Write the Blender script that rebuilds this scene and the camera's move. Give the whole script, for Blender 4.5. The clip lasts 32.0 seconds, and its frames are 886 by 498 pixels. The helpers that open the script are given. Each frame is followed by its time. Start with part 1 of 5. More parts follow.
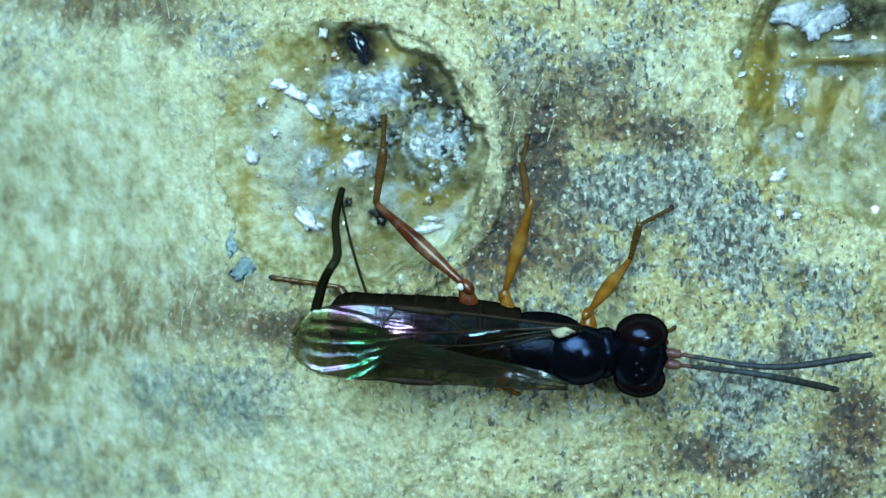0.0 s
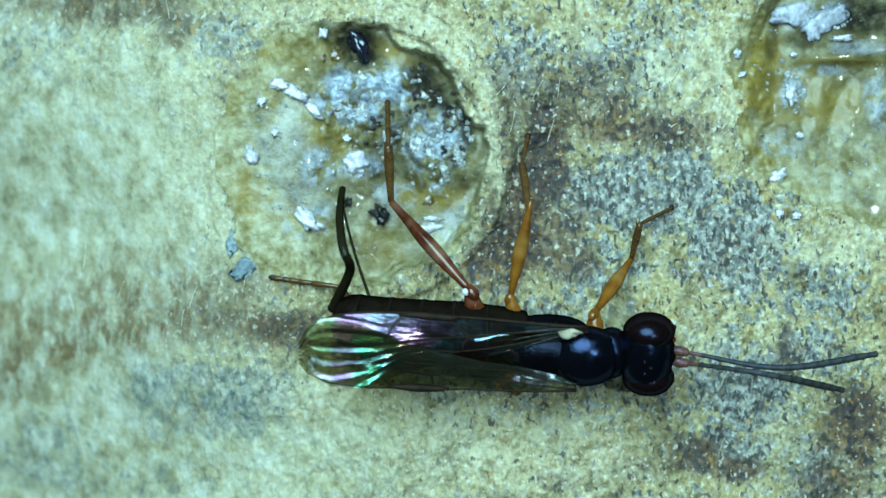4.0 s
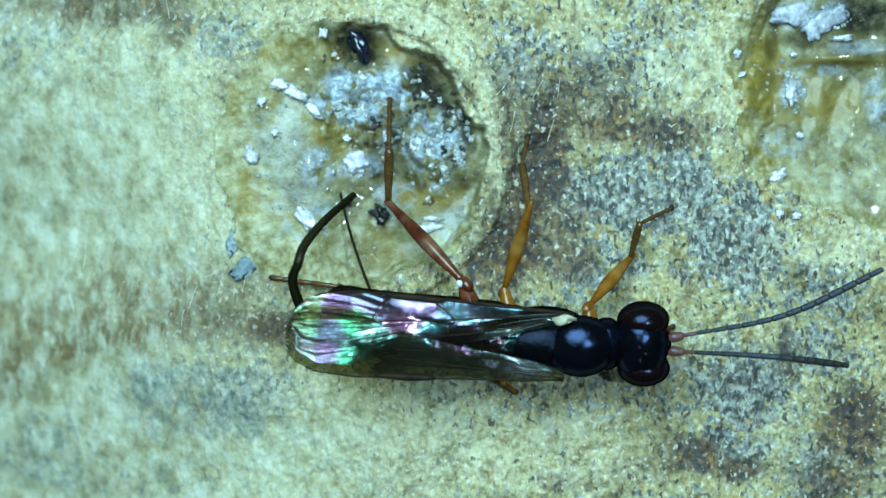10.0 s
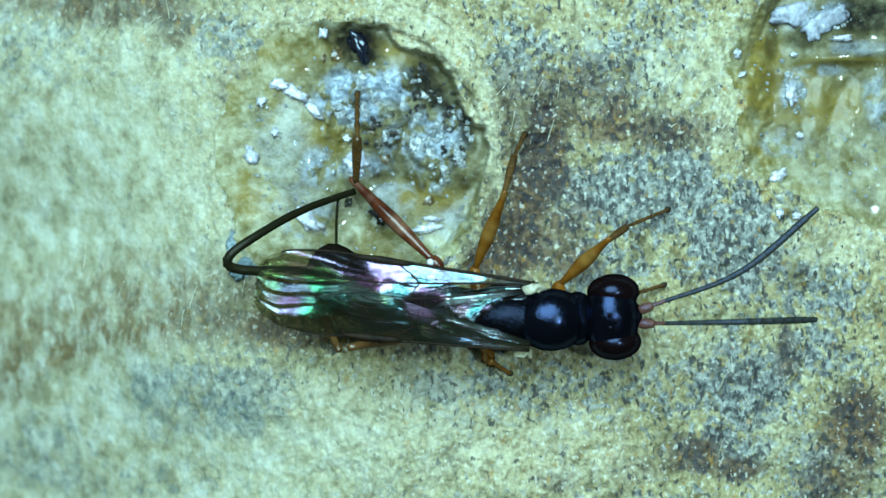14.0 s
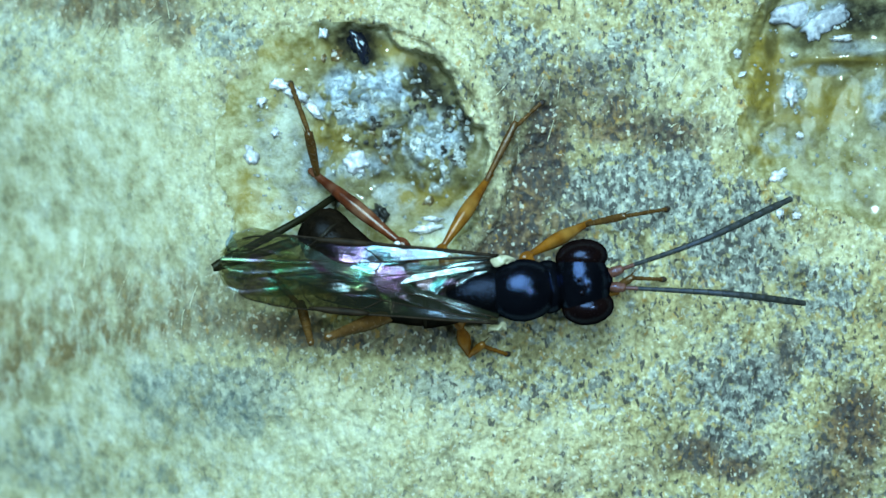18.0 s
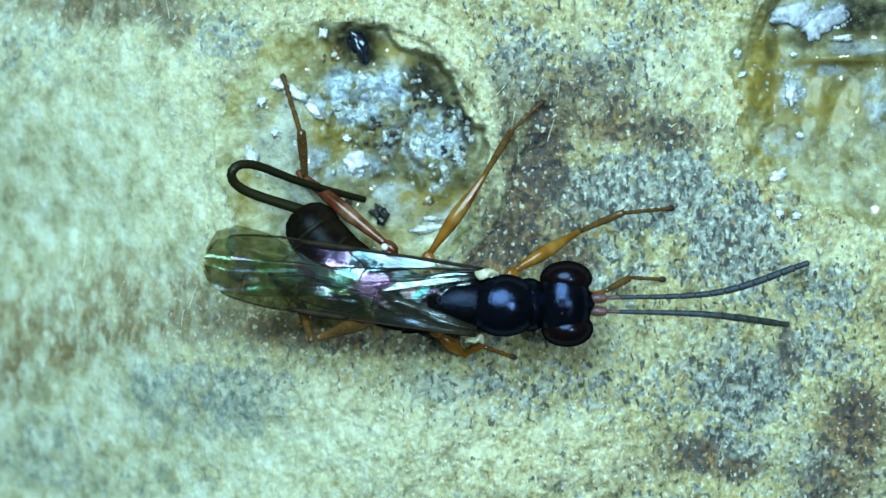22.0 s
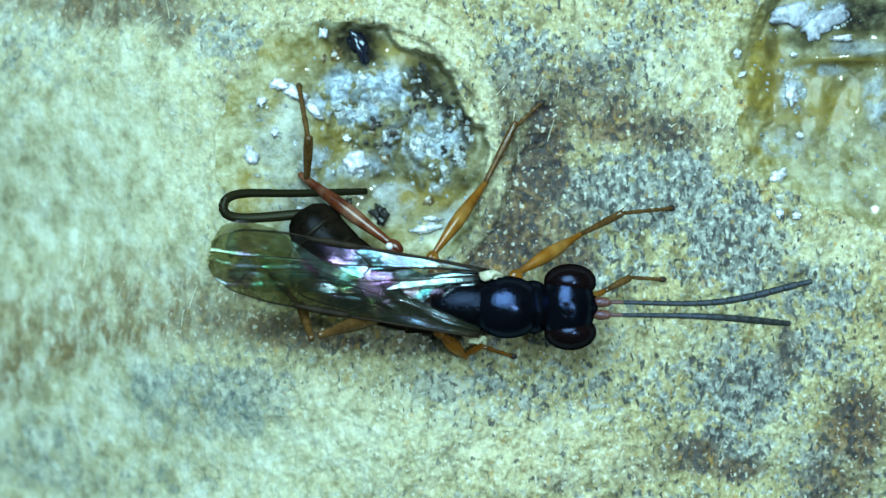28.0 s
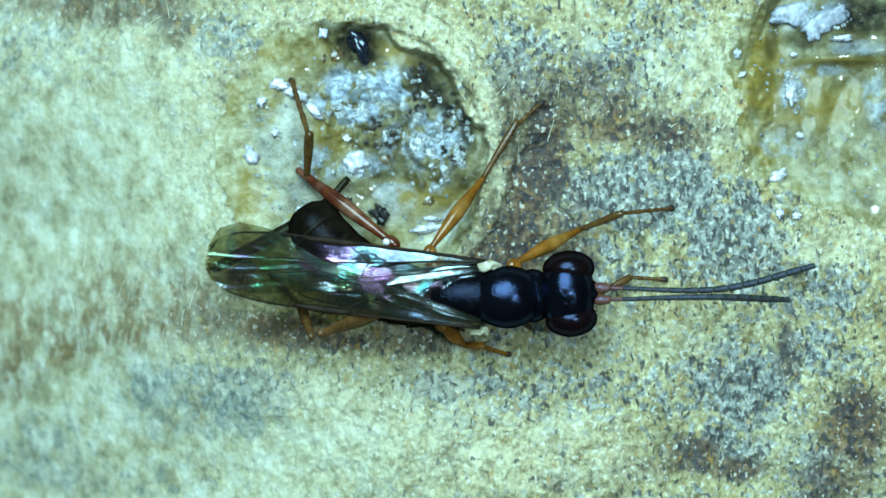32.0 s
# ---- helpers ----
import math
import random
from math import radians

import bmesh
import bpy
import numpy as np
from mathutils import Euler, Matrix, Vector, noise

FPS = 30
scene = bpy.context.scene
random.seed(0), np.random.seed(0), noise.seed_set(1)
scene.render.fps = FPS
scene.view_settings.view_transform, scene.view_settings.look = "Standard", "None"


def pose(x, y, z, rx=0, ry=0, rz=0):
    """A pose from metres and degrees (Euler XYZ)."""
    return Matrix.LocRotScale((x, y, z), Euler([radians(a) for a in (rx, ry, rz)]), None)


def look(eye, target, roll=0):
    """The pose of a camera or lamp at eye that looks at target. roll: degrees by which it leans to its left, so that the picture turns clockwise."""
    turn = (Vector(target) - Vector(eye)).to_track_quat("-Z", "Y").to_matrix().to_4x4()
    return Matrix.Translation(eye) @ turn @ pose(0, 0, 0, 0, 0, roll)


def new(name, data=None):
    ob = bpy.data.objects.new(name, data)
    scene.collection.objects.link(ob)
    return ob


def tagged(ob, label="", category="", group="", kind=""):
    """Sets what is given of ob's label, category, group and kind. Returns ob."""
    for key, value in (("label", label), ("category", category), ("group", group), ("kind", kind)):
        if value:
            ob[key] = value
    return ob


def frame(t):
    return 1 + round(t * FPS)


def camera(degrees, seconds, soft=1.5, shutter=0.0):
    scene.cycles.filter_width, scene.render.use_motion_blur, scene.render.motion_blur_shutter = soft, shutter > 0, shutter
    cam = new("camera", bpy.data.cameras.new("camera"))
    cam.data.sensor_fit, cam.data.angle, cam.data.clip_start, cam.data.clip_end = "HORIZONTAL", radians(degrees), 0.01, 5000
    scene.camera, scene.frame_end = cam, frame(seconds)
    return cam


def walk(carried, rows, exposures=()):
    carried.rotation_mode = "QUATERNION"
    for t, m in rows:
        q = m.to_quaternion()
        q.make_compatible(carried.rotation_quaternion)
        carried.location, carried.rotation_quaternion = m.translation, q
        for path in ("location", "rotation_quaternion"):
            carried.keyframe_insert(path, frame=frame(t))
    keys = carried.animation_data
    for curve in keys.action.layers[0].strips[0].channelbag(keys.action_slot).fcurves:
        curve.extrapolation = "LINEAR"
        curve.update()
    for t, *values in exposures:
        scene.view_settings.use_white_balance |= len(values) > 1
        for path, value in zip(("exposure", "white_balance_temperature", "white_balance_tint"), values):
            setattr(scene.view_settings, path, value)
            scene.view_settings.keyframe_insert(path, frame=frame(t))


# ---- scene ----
import functools

# One millimetre is 0.001 here; every length below is in millimetres and goes through MM.
MM = 0.001
EYE = 35.45                      # height of the lens over the wood
UNIT = 0.0079732                 # plan unit in mm, measured on the wood
cam = camera(20, 32.0, soft=1.5)
walk(cam, [(0, pose(0, 0, EYE * MM)), (32, pose(0, 0, EYE * MM))], exposures=[(0, -0.15), (13, -0.12), (17, -0.07), (19, -0.04), (23, 0.0), (32, 0.02)])
# the microscope's shallow focus lies between the wasp's back and the wood
cam.data.dof.use_dof, cam.data.dof.focus_distance, cam.data.dof.aperture_fstop = True, (EYE - 0.50) * MM, 130.0


def at(u, v, h=0.0):
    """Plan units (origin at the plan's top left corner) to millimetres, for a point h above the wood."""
    k = UNIT * (1 - h / EYE)
    return Vector(((u - 784) * k, (441 - v) * k, h))


# ---- light: the broad cool lamp round the lens and a small bright diode ----
world = bpy.data.worlds.new("dim_room")
scene.world = world
world.use_nodes = True
world.node_tree.nodes["Background"].inputs["Color"].default_value = (0.58, 0.97, 1.15, 1)
world.node_tree.nodes["Background"].inputs["Strength"].default_value = 0.04


def lamp(name, place, radius, watts, colour):
    data = bpy.data.lights.new(name, "AREA")
    data.shape, data.size, data.energy, data.color = "DISK", 2 * radius * MM, watts, colour
    ob = new(name, data)
    ob.matrix_world = look(Vector(place) * MM, (0, 0, 0))
    return ob


lamp("lamp_ring", (-9.0, 27.0, 54.0), 25.0, 0.066, (0.58, 1.0, 1.12))
lamp("lamp_diode", (16.0, -2.0, 50.0), 1.0, 0.009, (0.64, 1.0, 1.1))


# ---- materials ----
def node(nt, kind, **given):
    n = nt.nodes.new(kind)
    for key, value in given.items():
        key = key.replace("_", " ")
        if hasattr(value, "is_output"):
            nt.links.new(value, n.inputs[key])
        else:
            n.inputs[key].default_value = value
    return n


def material(name, colour=(0.5, 0.5, 0.5), rough=0.5, metal=0.0):
    m = bpy.data.materials.new(name)
    m.use_nodes = True
    b = m.node_tree.nodes["Principled BSDF"]
    b.inputs["Base Color"].default_value = (*colour, 1)
    b.inputs["Roughness"].default_value, b.inputs["Metallic"].default_value = rough, metal
    return m, m.node_tree, b


def mm_coords(nt, scale=(1, 1, 1), turn=0.0, warp=0.0):
    """Object coordinates in millimetres, times scale, turned about z, and bent a little by a soft noise."""
    c = nt.nodes.new("ShaderNodeTexCoord")
    mp = node(nt, "ShaderNodeMapping", Vector=c.outputs["Object"])
    mp.inputs["Scale"].default_value = [1000 * s for s in scale]
    mp.inputs["Rotation"].default_value = (0, 0, radians(turn))
    return mp.outputs["Vector"]


def fbm(nt, vec, scale, detail=4.0, rough=0.55, bend=0.0):
    return node(nt, "ShaderNodeTexNoise", Vector=vec, Scale=scale, Detail=detail, Roughness=rough, Distortion=bend).outputs["Fac"]


def ramp(nt, fac, *stops):
    r = node(nt, "ShaderNodeValToRGB", Fac=fac)
    e = r.color_ramp.elements
    while len(e) < len(stops):
        e.new(0.5)
    for i, (p, c) in enumerate(stops):
        e[i].position = p
        e[i].color = (*c, 1) if isinstance(c, tuple) else (c, c, c, 1)
    return r.outputs["Color"]


def mix(nt, fac, a, b, how="MIX"):
    n = nt.nodes.new("ShaderNodeMix")
    n.data_type, n.blend_type = "RGBA", how
    for i, value in ((0, fac), (6, a), (7, b)):
        if hasattr(value, "is_output"):
            nt.links.new(value, n.inputs[i])
        else:
            n.inputs[i].default_value = (*value, 1) if isinstance(value, tuple) else value
    return n.outputs[2]


def calc(nt, how, a, b=0.0, clamp=False):
    n = nt.nodes.new("ShaderNodeMath")
    n.operation, n.use_clamp = how, clamp
    for i, value in ((0, a), (1, b)):
        if hasattr(value, "is_output"):
            nt.links.new(value, n.inputs[i])
        else:
            n.inputs[i].default_value = value
    return n.outputs[0]


def add(nt, *terms):
    """A sum of (value, weight) terms."""
    total = 0.0
    for value, weight in terms:
        n = calc(nt, "MULTIPLY_ADD", value, weight)
        if hasattr(total, "is_output"):
            nt.links.new(total, n.node.inputs[2])
        else:
            n.node.inputs[2].default_value = total
        total = n
    return total


def bump(nt, b, height, mm, strength=1.0):
    n = node(nt, "ShaderNodeBump", Height=height, Strength=strength, Distance=mm * MM)
    nt.links.new(n.outputs["Normal"], b.inputs["Normal"])


def bent(nt, vec, scale, mm):
    """vec, pushed about by a noise, so that grains lose their straight edges."""
    n = node(nt, "ShaderNodeTexNoise", Vector=vec, Scale=scale, Detail=3.0)
    off = node(nt, "ShaderNodeVectorMath", Vector=n.outputs["Color"])
    off.operation = "MULTIPLY_ADD"
    off.inputs[1].default_value, off.inputs[2].default_value = (2 * mm, 2 * mm, 0), (-mm, -mm, 0)
    both = nt.nodes.new("ShaderNodeVectorMath")
    nt.links.new(vec, both.inputs[0]), nt.links.new(off.outputs[0], both.inputs[1])
    return both.outputs[0]


def wood_material():
    """Crumbly grey-cream wood: soft grains, mould, stains, and a rubbed, fibrous side."""
    m, nt, b = material("weathered_wood", rough=0.75)
    v = mm_coords(nt)
    fib = bent(nt, mm_coords(nt, (1.1, 0.95, 1), -18), 9.0, 0.02)
    other = bent(nt, mm_coords(nt, (1.0, 1.0, 1), 41), 9.0, 0.02)
    long_ = bent(nt, mm_coords(nt, (1.35, 0.8, 1), 24), 7.0, 0.03)
    a = nt.nodes.new("ShaderNodeAttribute")
    a.attribute_name = "zone"
    sep = node(nt, "ShaderNodeSeparateColor", Color=a.outputs["Color"])
    brown, grey, pale = sep.outputs[0], sep.outputs[1], sep.outputs[2]
    soft, mid, fine = fbm(nt, v, 0.9, 4, 0.6), fbm(nt, fib, 3.0, 5, 0.65), fbm(nt, fib, 8.0, 3, 0.65)
    grain, second = fbm(nt, fib, 11.0, 2.5, 0.55), fbm(nt, other, 8.4, 2.5, 0.55)
    tone = add(nt, (mid, 0.5), (grain, 0.5))
    col = ramp(nt, tone, (0.36, (0.15, 0.125, 0.055)), (0.45, (0.31, 0.265, 0.13)), (0.53, (0.465, 0.42, 0.225)), (0.64, (0.72, 0.68, 0.44)))
    col = mix(nt, ramp(nt, soft, (0.42, 0.0), (0.66, 0.45)), col, mix(nt, grain, (0.40, 0.31, 0.12), (0.66, 0.55, 0.27)))
    col = mix(nt, 1.0, col, ramp(nt, fbm(nt, mm_coords(nt, (1.3, 0.8, 1), 15), 1.7, 4, 0.65), (0.36, 0.62), (0.50, 0.95), (0.62, 1.0)), "MULTIPLY")
    # grey-blue mould, grain by grain
    reach = add(nt, (second, 1.0), (grey, 0.30), (mid, 0.35), (pale, -0.03))
    greys = ramp(nt, reach, (0.74, 0.0), (0.84, 0.85))
    col = mix(nt, greys, col, ramp(nt, fine, (0.38, (0.07, 0.085, 0.095)), (0.50, (0.21, 0.235, 0.235)), (0.62, (0.45, 0.475, 0.44))))
    # brown stain, from purplish black to rust
    browns = calc(nt, "MULTIPLY", calc(nt, "MULTIPLY", brown, 1.4), ramp(nt, tone, (0.42, 1.0), (0.62, 0.6)), True)
    col = mix(nt, browns, col, ramp(nt, add(nt, (second, 0.6), (soft, 0.4)), (0.38, (0.030, 0.022, 0.023)), (0.50, (0.095, 0.066, 0.045)), (0.62, (0.24, 0.15, 0.065))))
    col = mix(nt, calc(nt, "MULTIPLY", pale, ramp(nt, tone, (0.40, 0.25), (0.60, 0.9))), col, mix(nt, mid, (0.50, 0.465, 0.27), (0.82, 0.79, 0.57)))
    # ochre and white single grains
    rust = fbm(nt, mm_coords(nt, (1, 0.8, 1), 70), 7.0, 3, 0.6)
    col = mix(nt, ramp(nt, rust, (0.615, 0.0), (0.68, 0.65)), col, (0.42, 0.24, 0.05))
    col = mix(nt, ramp(nt, fbm(nt, mm_coords(nt, (1, 1, 1), 110), 13.0, 1, 0.5), (0.63, 0.0), (0.69, 0.5)), col, (0.84, 0.84, 0.72))
    # dark specks, drawn out along the grain
    dark = add(nt, (fbm(nt, long_, 9.6, 2.2, 0.5), 1.0), (grey, 0.10), (brown, 0.07), (pale, -0.05), (mid, -0.15))
    col = mix(nt, ramp(nt, dark, (0.545, 0.0), (0.595, 0.9)), col, mix(nt, second, (0.018, 0.020, 0.030), (0.10, 0.095, 0.085)))
    # towards one side the wood is rubbed smooth: soft blotches in place of grains
    rub = calc(nt, "SUBTRACT", 1.0, a.outputs["Alpha"], True)
    blotch = add(nt, (fbm(nt, mm_coords(nt, (1.15, 0.9, 1), -6), 3.0, 5, 0.62), 0.8), (fbm(nt, bent(nt, mm_coords(nt, (1.5, 0.75, 1), -8), 1.3, 0.2), 1.6, 4, 0.6), 0.2))
    calm = ramp(nt, blotch, (0.37, (0.24, 0.23, 0.13)), (0.45, (0.41, 0.405, 0.255)), (0.53, (0.53, 0.545, 0.395)), (0.63, (0.67, 0.71, 0.59)))
    mould = fbm(nt, mm_coords(nt, (1.2, 0.9, 1), 30), 4.2, 4, 0.6)
    calm = mix(nt, ramp(nt, add(nt, (mould, 1.0), (grey, 0.26)), (0.56, 0.0), (0.82, 0.95)), calm, mix(nt, fine, (0.06, 0.10, 0.095), (0.19, 0.26, 0.25)))
    fibrous = fbm(nt, bent(nt, mm_coords(nt, (1.5, 0.7, 1), -6), 1.5, 0.15), 3.4, 4, 0.65)
    calm = mix(nt, calc(nt, "MULTIPLY", calc(nt, "MULTIPLY", brown, 1.15), ramp(nt, fibrous, (0.40, 1.15), (0.58, 0.10)), True), calm,
               mix(nt, second, (0.11, 0.078, 0.030), (0.29, 0.215, 0.09)))
    col = mix(nt, rub, col, calm)
    nt.links.new(col, b.inputs["Base Color"])
    nt.links.new(ramp(nt, second, (0.60, 0.80), (0.72, 0.30)), b.inputs["Roughness"])
    bump(nt, b, calc(nt, "MULTIPLY", add(nt, (grain, 0.8), (fine, 0.8), (second, 0.4)), a.outputs["Alpha"]), 0.06, 0.8)
    return m


def resin_material():
    """Half-set resin: olive-amber glass, milky frost, dark patches with recess shade in their colour, and a thin film
    over pale wood towards the rim.
    """
    m, nt, b = material("resin", rough=0.25)
    v = bent(nt, mm_coords(nt), 3.0, 0.05)
    a = nt.nodes.new("ShaderNodeAttribute")
    a.attribute_name = "zone"
    sep = node(nt, "ShaderNodeSeparateColor", Color=a.outputs["Color"])
    soft, fine = fbm(nt, v, 1.9, 4, 0.6, 0.15), fbm(nt, v, 6.0, 3, 0.6, 0.1)
    crumb = fbm(nt, v, 11.0, 3, 0.65)
    clot = fbm(nt, mm_coords(nt, (1, 1, 1), 60), 3.4, 2, 0.5)
    col = ramp(nt, add(nt, (soft, 0.6), (fine, 0.4)), (0.36, (0.065, 0.052, 0.018)), (0.48, (0.16, 0.14, 0.062)), (0.58, (0.27, 0.25, 0.135)), (0.68, (0.42, 0.42, 0.28)))
    # the shallow side of a hollow is only filmed over, and the pale wood shows
    film = calc(nt, "SUBTRACT", 1.0, a.outputs["Alpha"], True)
    under = ramp(nt, add(nt, (fine, 0.55), (soft, 0.45)), (0.38, (0.17, 0.14, 0.045)), (0.47, (0.30, 0.27, 0.125)), (0.55, (0.43, 0.41, 0.24)), (0.66, (0.62, 0.62, 0.45)))
    col = mix(nt, film, col, under)
    col = mix(nt, calc(nt, "MULTIPLY", sep.outputs[0], ramp(nt, fine, (0.38, 1.0), (0.62, 0.6))), col, mix(nt, soft, (0.13, 0.085, 0.010), (0.42, 0.31, 0.06)))
    col = mix(nt, calc(nt, "MULTIPLY", sep.outputs[2], ramp(nt, clot, (0.42, 0.03), (0.50, 1.25)), True), col, ramp(nt, crumb, (0.38, (0.22, 0.275, 0.32)), (0.50, (0.36, 0.435, 0.52)), (0.62, (0.54, 0.63, 0.74))))
    # near-black patches; in the first hollow they include painted shade of its recesses
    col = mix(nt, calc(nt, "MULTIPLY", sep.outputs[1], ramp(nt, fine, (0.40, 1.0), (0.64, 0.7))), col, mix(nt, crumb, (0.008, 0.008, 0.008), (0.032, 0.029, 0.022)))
    nt.links.new(col, b.inputs["Base Color"])
    nt.links.new(ramp(nt, crumb, (0.40, 0.18), (0.60, 0.5)), b.inputs["Roughness"])
    dull = ramp(nt, sep.outputs[1], (0.05, 1.0), (0.45, 0.0))
    nt.links.new(calc(nt, "MULTIPLY", dull, calc(nt, "MULTIPLY", ramp(nt, a.outputs["Alpha"], (0.0, 0.10), (0.8, 1.0)), 0.42)), b.inputs["Coat Weight"])
    nt.links.new(calc(nt, "MULTIPLY", dull, 0.25), b.inputs["Specular IOR Level"])
    b.inputs["Coat Roughness"].default_value = 0.06
    bump(nt, b, add(nt, (fbm(nt, v, 2.4, 2), 1.0), (crumb, 0.42)), 0.07, 0.7)
    return m


def grain_material(name, dark, light, rough, coat=0.0, unit=1.0):
    m, nt, b = material(name, rough=rough)
    info = nt.nodes.new("ShaderNodeObjectInfo")
    geo = nt.nodes.new("ShaderNodeNewGeometry")
    pick = calc(nt, "FRACT", calc(nt, "ADD", info.outputs["Random"], geo.outputs["Random Per Island"]))
    col = mix(nt, pick, dark, light)
    v = mm_coords(nt, (unit, unit, unit))
    col = mix(nt, ramp(nt, fbm(nt, v, 14.0, 3), (0.42, 0.0), (0.60, 0.75)), col, tuple(0.55 * c for c in dark))
    nt.links.new(col, b.inputs["Base Color"])
    b.inputs["Coat Weight"].default_value, b.inputs["Coat Roughness"].default_value = coat, 0.1
    bump(nt, b, fbm(nt, v, 20.0, 3), 0.02, 0.7)
    return m


def cuticle(name, colour, second, rough, scale=6.0, relief=0.0008, sheen=(0.42, 0.55, 1.0), clear=None, spec=0.6):
    m, nt, b = material(name, rough=rough)
    v = mm_coords(nt)
    n = fbm(nt, v, scale, 4, 0.6)
    col = mix(nt, ramp(nt, n, (0.35, 0.0), (0.65, 1.0)), colour, second)
    if clear:
        # paler, half-clear stretches along the limb
        col = mix(nt, ramp(nt, fbm(nt, mm_coords(nt, (1, 0.15, 0.15)), 2.2, 2), (0.48, 0.0), (0.64, 0.45)), col, clear)
    nt.links.new(col, b.inputs["Base Color"])
    nt.links.new(ramp(nt, fbm(nt, v, scale * 3, 3), (0.3, max(0.05, rough - 0.08)), (0.7, rough + 0.1)), b.inputs["Roughness"])
    b.inputs["Specular IOR Level"].default_value = 0.0
    bump(nt, b, fbm(nt, v, scale * 5, 3, 0.7), relief, 0.8)
    # an even gloss, for the downy rim of a body does not mirror
    shine = node(nt, "ShaderNodeBsdfGlossy", Color=(*sheen, 1), Roughness=b.inputs["Roughness"].links[0].from_socket)
    nt.links.new(b.inputs["Normal"].links[0].from_socket, shine.inputs["Normal"])
    facing = nt.nodes.new("ShaderNodeLayerWeight")
    facing.inputs["Blend"].default_value = 0.5
    both = node(nt, "ShaderNodeMixShader", Fac=calc(nt, "MULTIPLY", ramp(nt, facing.outputs["Facing"], (0.40, 1.0), (0.78, 0.06)), 0.085 * spec))
    nt.links.new(b.outputs[0], both.inputs[1]), nt.links.new(shine.outputs[0], both.inputs[2])
    nt.links.new(both.outputs[0], nt.nodes["Material Output"].inputs["Surface"])
    return m


def wing_material(name, tint, veil, gloss, crease, dust=(0.16, 0.14, 0.08)):
    """A thin tinted film: most light passes, and its gloss carries the interference colour of each cell between the veins."""
    m, nt, b = material(name)
    v = mm_coords(nt)
    a = nt.nodes.new("ShaderNodeAttribute")
    a.attribute_name = "film"
    patch = fbm(nt, mm_coords(nt, (0.7, 1.6, 1)), 2.6, 3, 0.6, 0.6)
    drift = ramp(nt, patch, (0.36, (0.30, 0.95, 0.50)), (0.44, (0.45, 0.85, 1.0)), (0.51, (0.95, 0.85, 1.0)), (0.57, (1.0, 0.50, 0.95)), (0.65, (0.55, 0.75, 1.0)))
    hue = mix(nt, 0.30, a.outputs["Color"], drift)
    # fine glitter and dull, dusty fields
    facet = ramp(nt, fbm(nt, mm_coords(nt, (0.8, 1.3, 1)), 15.0, 3, 0.7), (0.34, 0.35), (0.52, 0.9), (0.68, 1.8))
    field = ramp(nt, fbm(nt, mm_coords(nt, (0.55, 1.8, 1), 8), 2.1, 3, 0.6, 0.5), (0.36, 0.35), (0.48, 0.95), (0.62, 1.4))
    amount = calc(nt, "MULTIPLY", calc(nt, "MULTIPLY", facet, field), calc(nt, "MULTIPLY", a.outputs["Alpha"], gloss), True)
    thin = node(nt, "ShaderNodeBsdfTransparent", Color=(*tint, 1))
    film = node(nt, "ShaderNodeBsdfGlossy", Color=hue, Roughness=0.18)
    body = node(nt, "ShaderNodeBsdfDiffuse", Color=(*dust, 1))
    rip = node(nt, "ShaderNodeBump", Height=add(nt, (fbm(nt, v, 1.7, 2), 1.0), (fbm(nt, v, 12.0, 3), 0.16)), Strength=0.6, Distance=crease * MM)
    nt.links.new(rip.outputs["Normal"], film.inputs["Normal"])
    one = node(nt, "ShaderNodeMixShader", Fac=veil)
    nt.links.new(thin.outputs[0], one.inputs[1]), nt.links.new(body.outputs[0], one.inputs[2])
    two = node(nt, "ShaderNodeMixShader", Fac=amount)
    nt.links.new(one.outputs[0], two.inputs[1]), nt.links.new(film.outputs[0], two.inputs[2])
    nt.links.new(two.outputs[0], nt.nodes["Material Output"].inputs["Surface"])
    return m


WOOD, RESIN = wood_material(), resin_material()
BEAD = grain_material("amber_beads", (0.11, 0.065, 0.02), (0.24, 0.17, 0.07), 0.2, 1.0, 0.0001)
CRYSTAL = grain_material("sugary_crystals", (0.26, 0.30, 0.30), (0.76, 0.80, 0.82), 0.22, 1.0, 0.00014)
DARK_GRAIN = grain_material("dark_frass", (0.015, 0.015, 0.014), (0.07, 0.06, 0.045), 0.35, 0.6, 0.0001)
CRUMB = grain_material("black_crumb", (0.012, 0.012, 0.012), (0.03, 0.03, 0.028), 0.4, 0.4)
FIBRE = grain_material("wood_fibre", (0.66, 0.62, 0.42), (0.86, 0.84, 0.64), 0.6)
MOULD = grain_material("blue_grey_mould", (0.20, 0.28, 0.32), (0.36, 0.46, 0.48), 0.8)
CRYSTAL.node_tree.nodes["Principled BSDF"].inputs["Transmission Weight"].default_value = 0.15
BUBBLE = cuticle("dark_bubble", (0.006, 0.008, 0.016), (0.014, 0.016, 0.03), 0.10, 3.0, 0.001, (0.8, 0.9, 1.0), None, 1.2)
CRUST = grain_material("lilac_crust", (0.30, 0.33, 0.40), (0.46, 0.49, 0.58), 0.3, 0.5)
# white of the flakes that stand for resin highlights, and of the leg droplet
GLOSS_WHITE = grain_material("white_wax", (0.76, 0.78, 0.88), (0.90, 0.90, 0.96), 0.18, 1.0)
DULL = cuticle("dull_black_cuticle", (0.0014, 0.0015, 0.0020), (0.0028, 0.0030, 0.0038), 0.20, 4.0, 0.012, (0.26, 0.34, 0.60), None, 0.30)
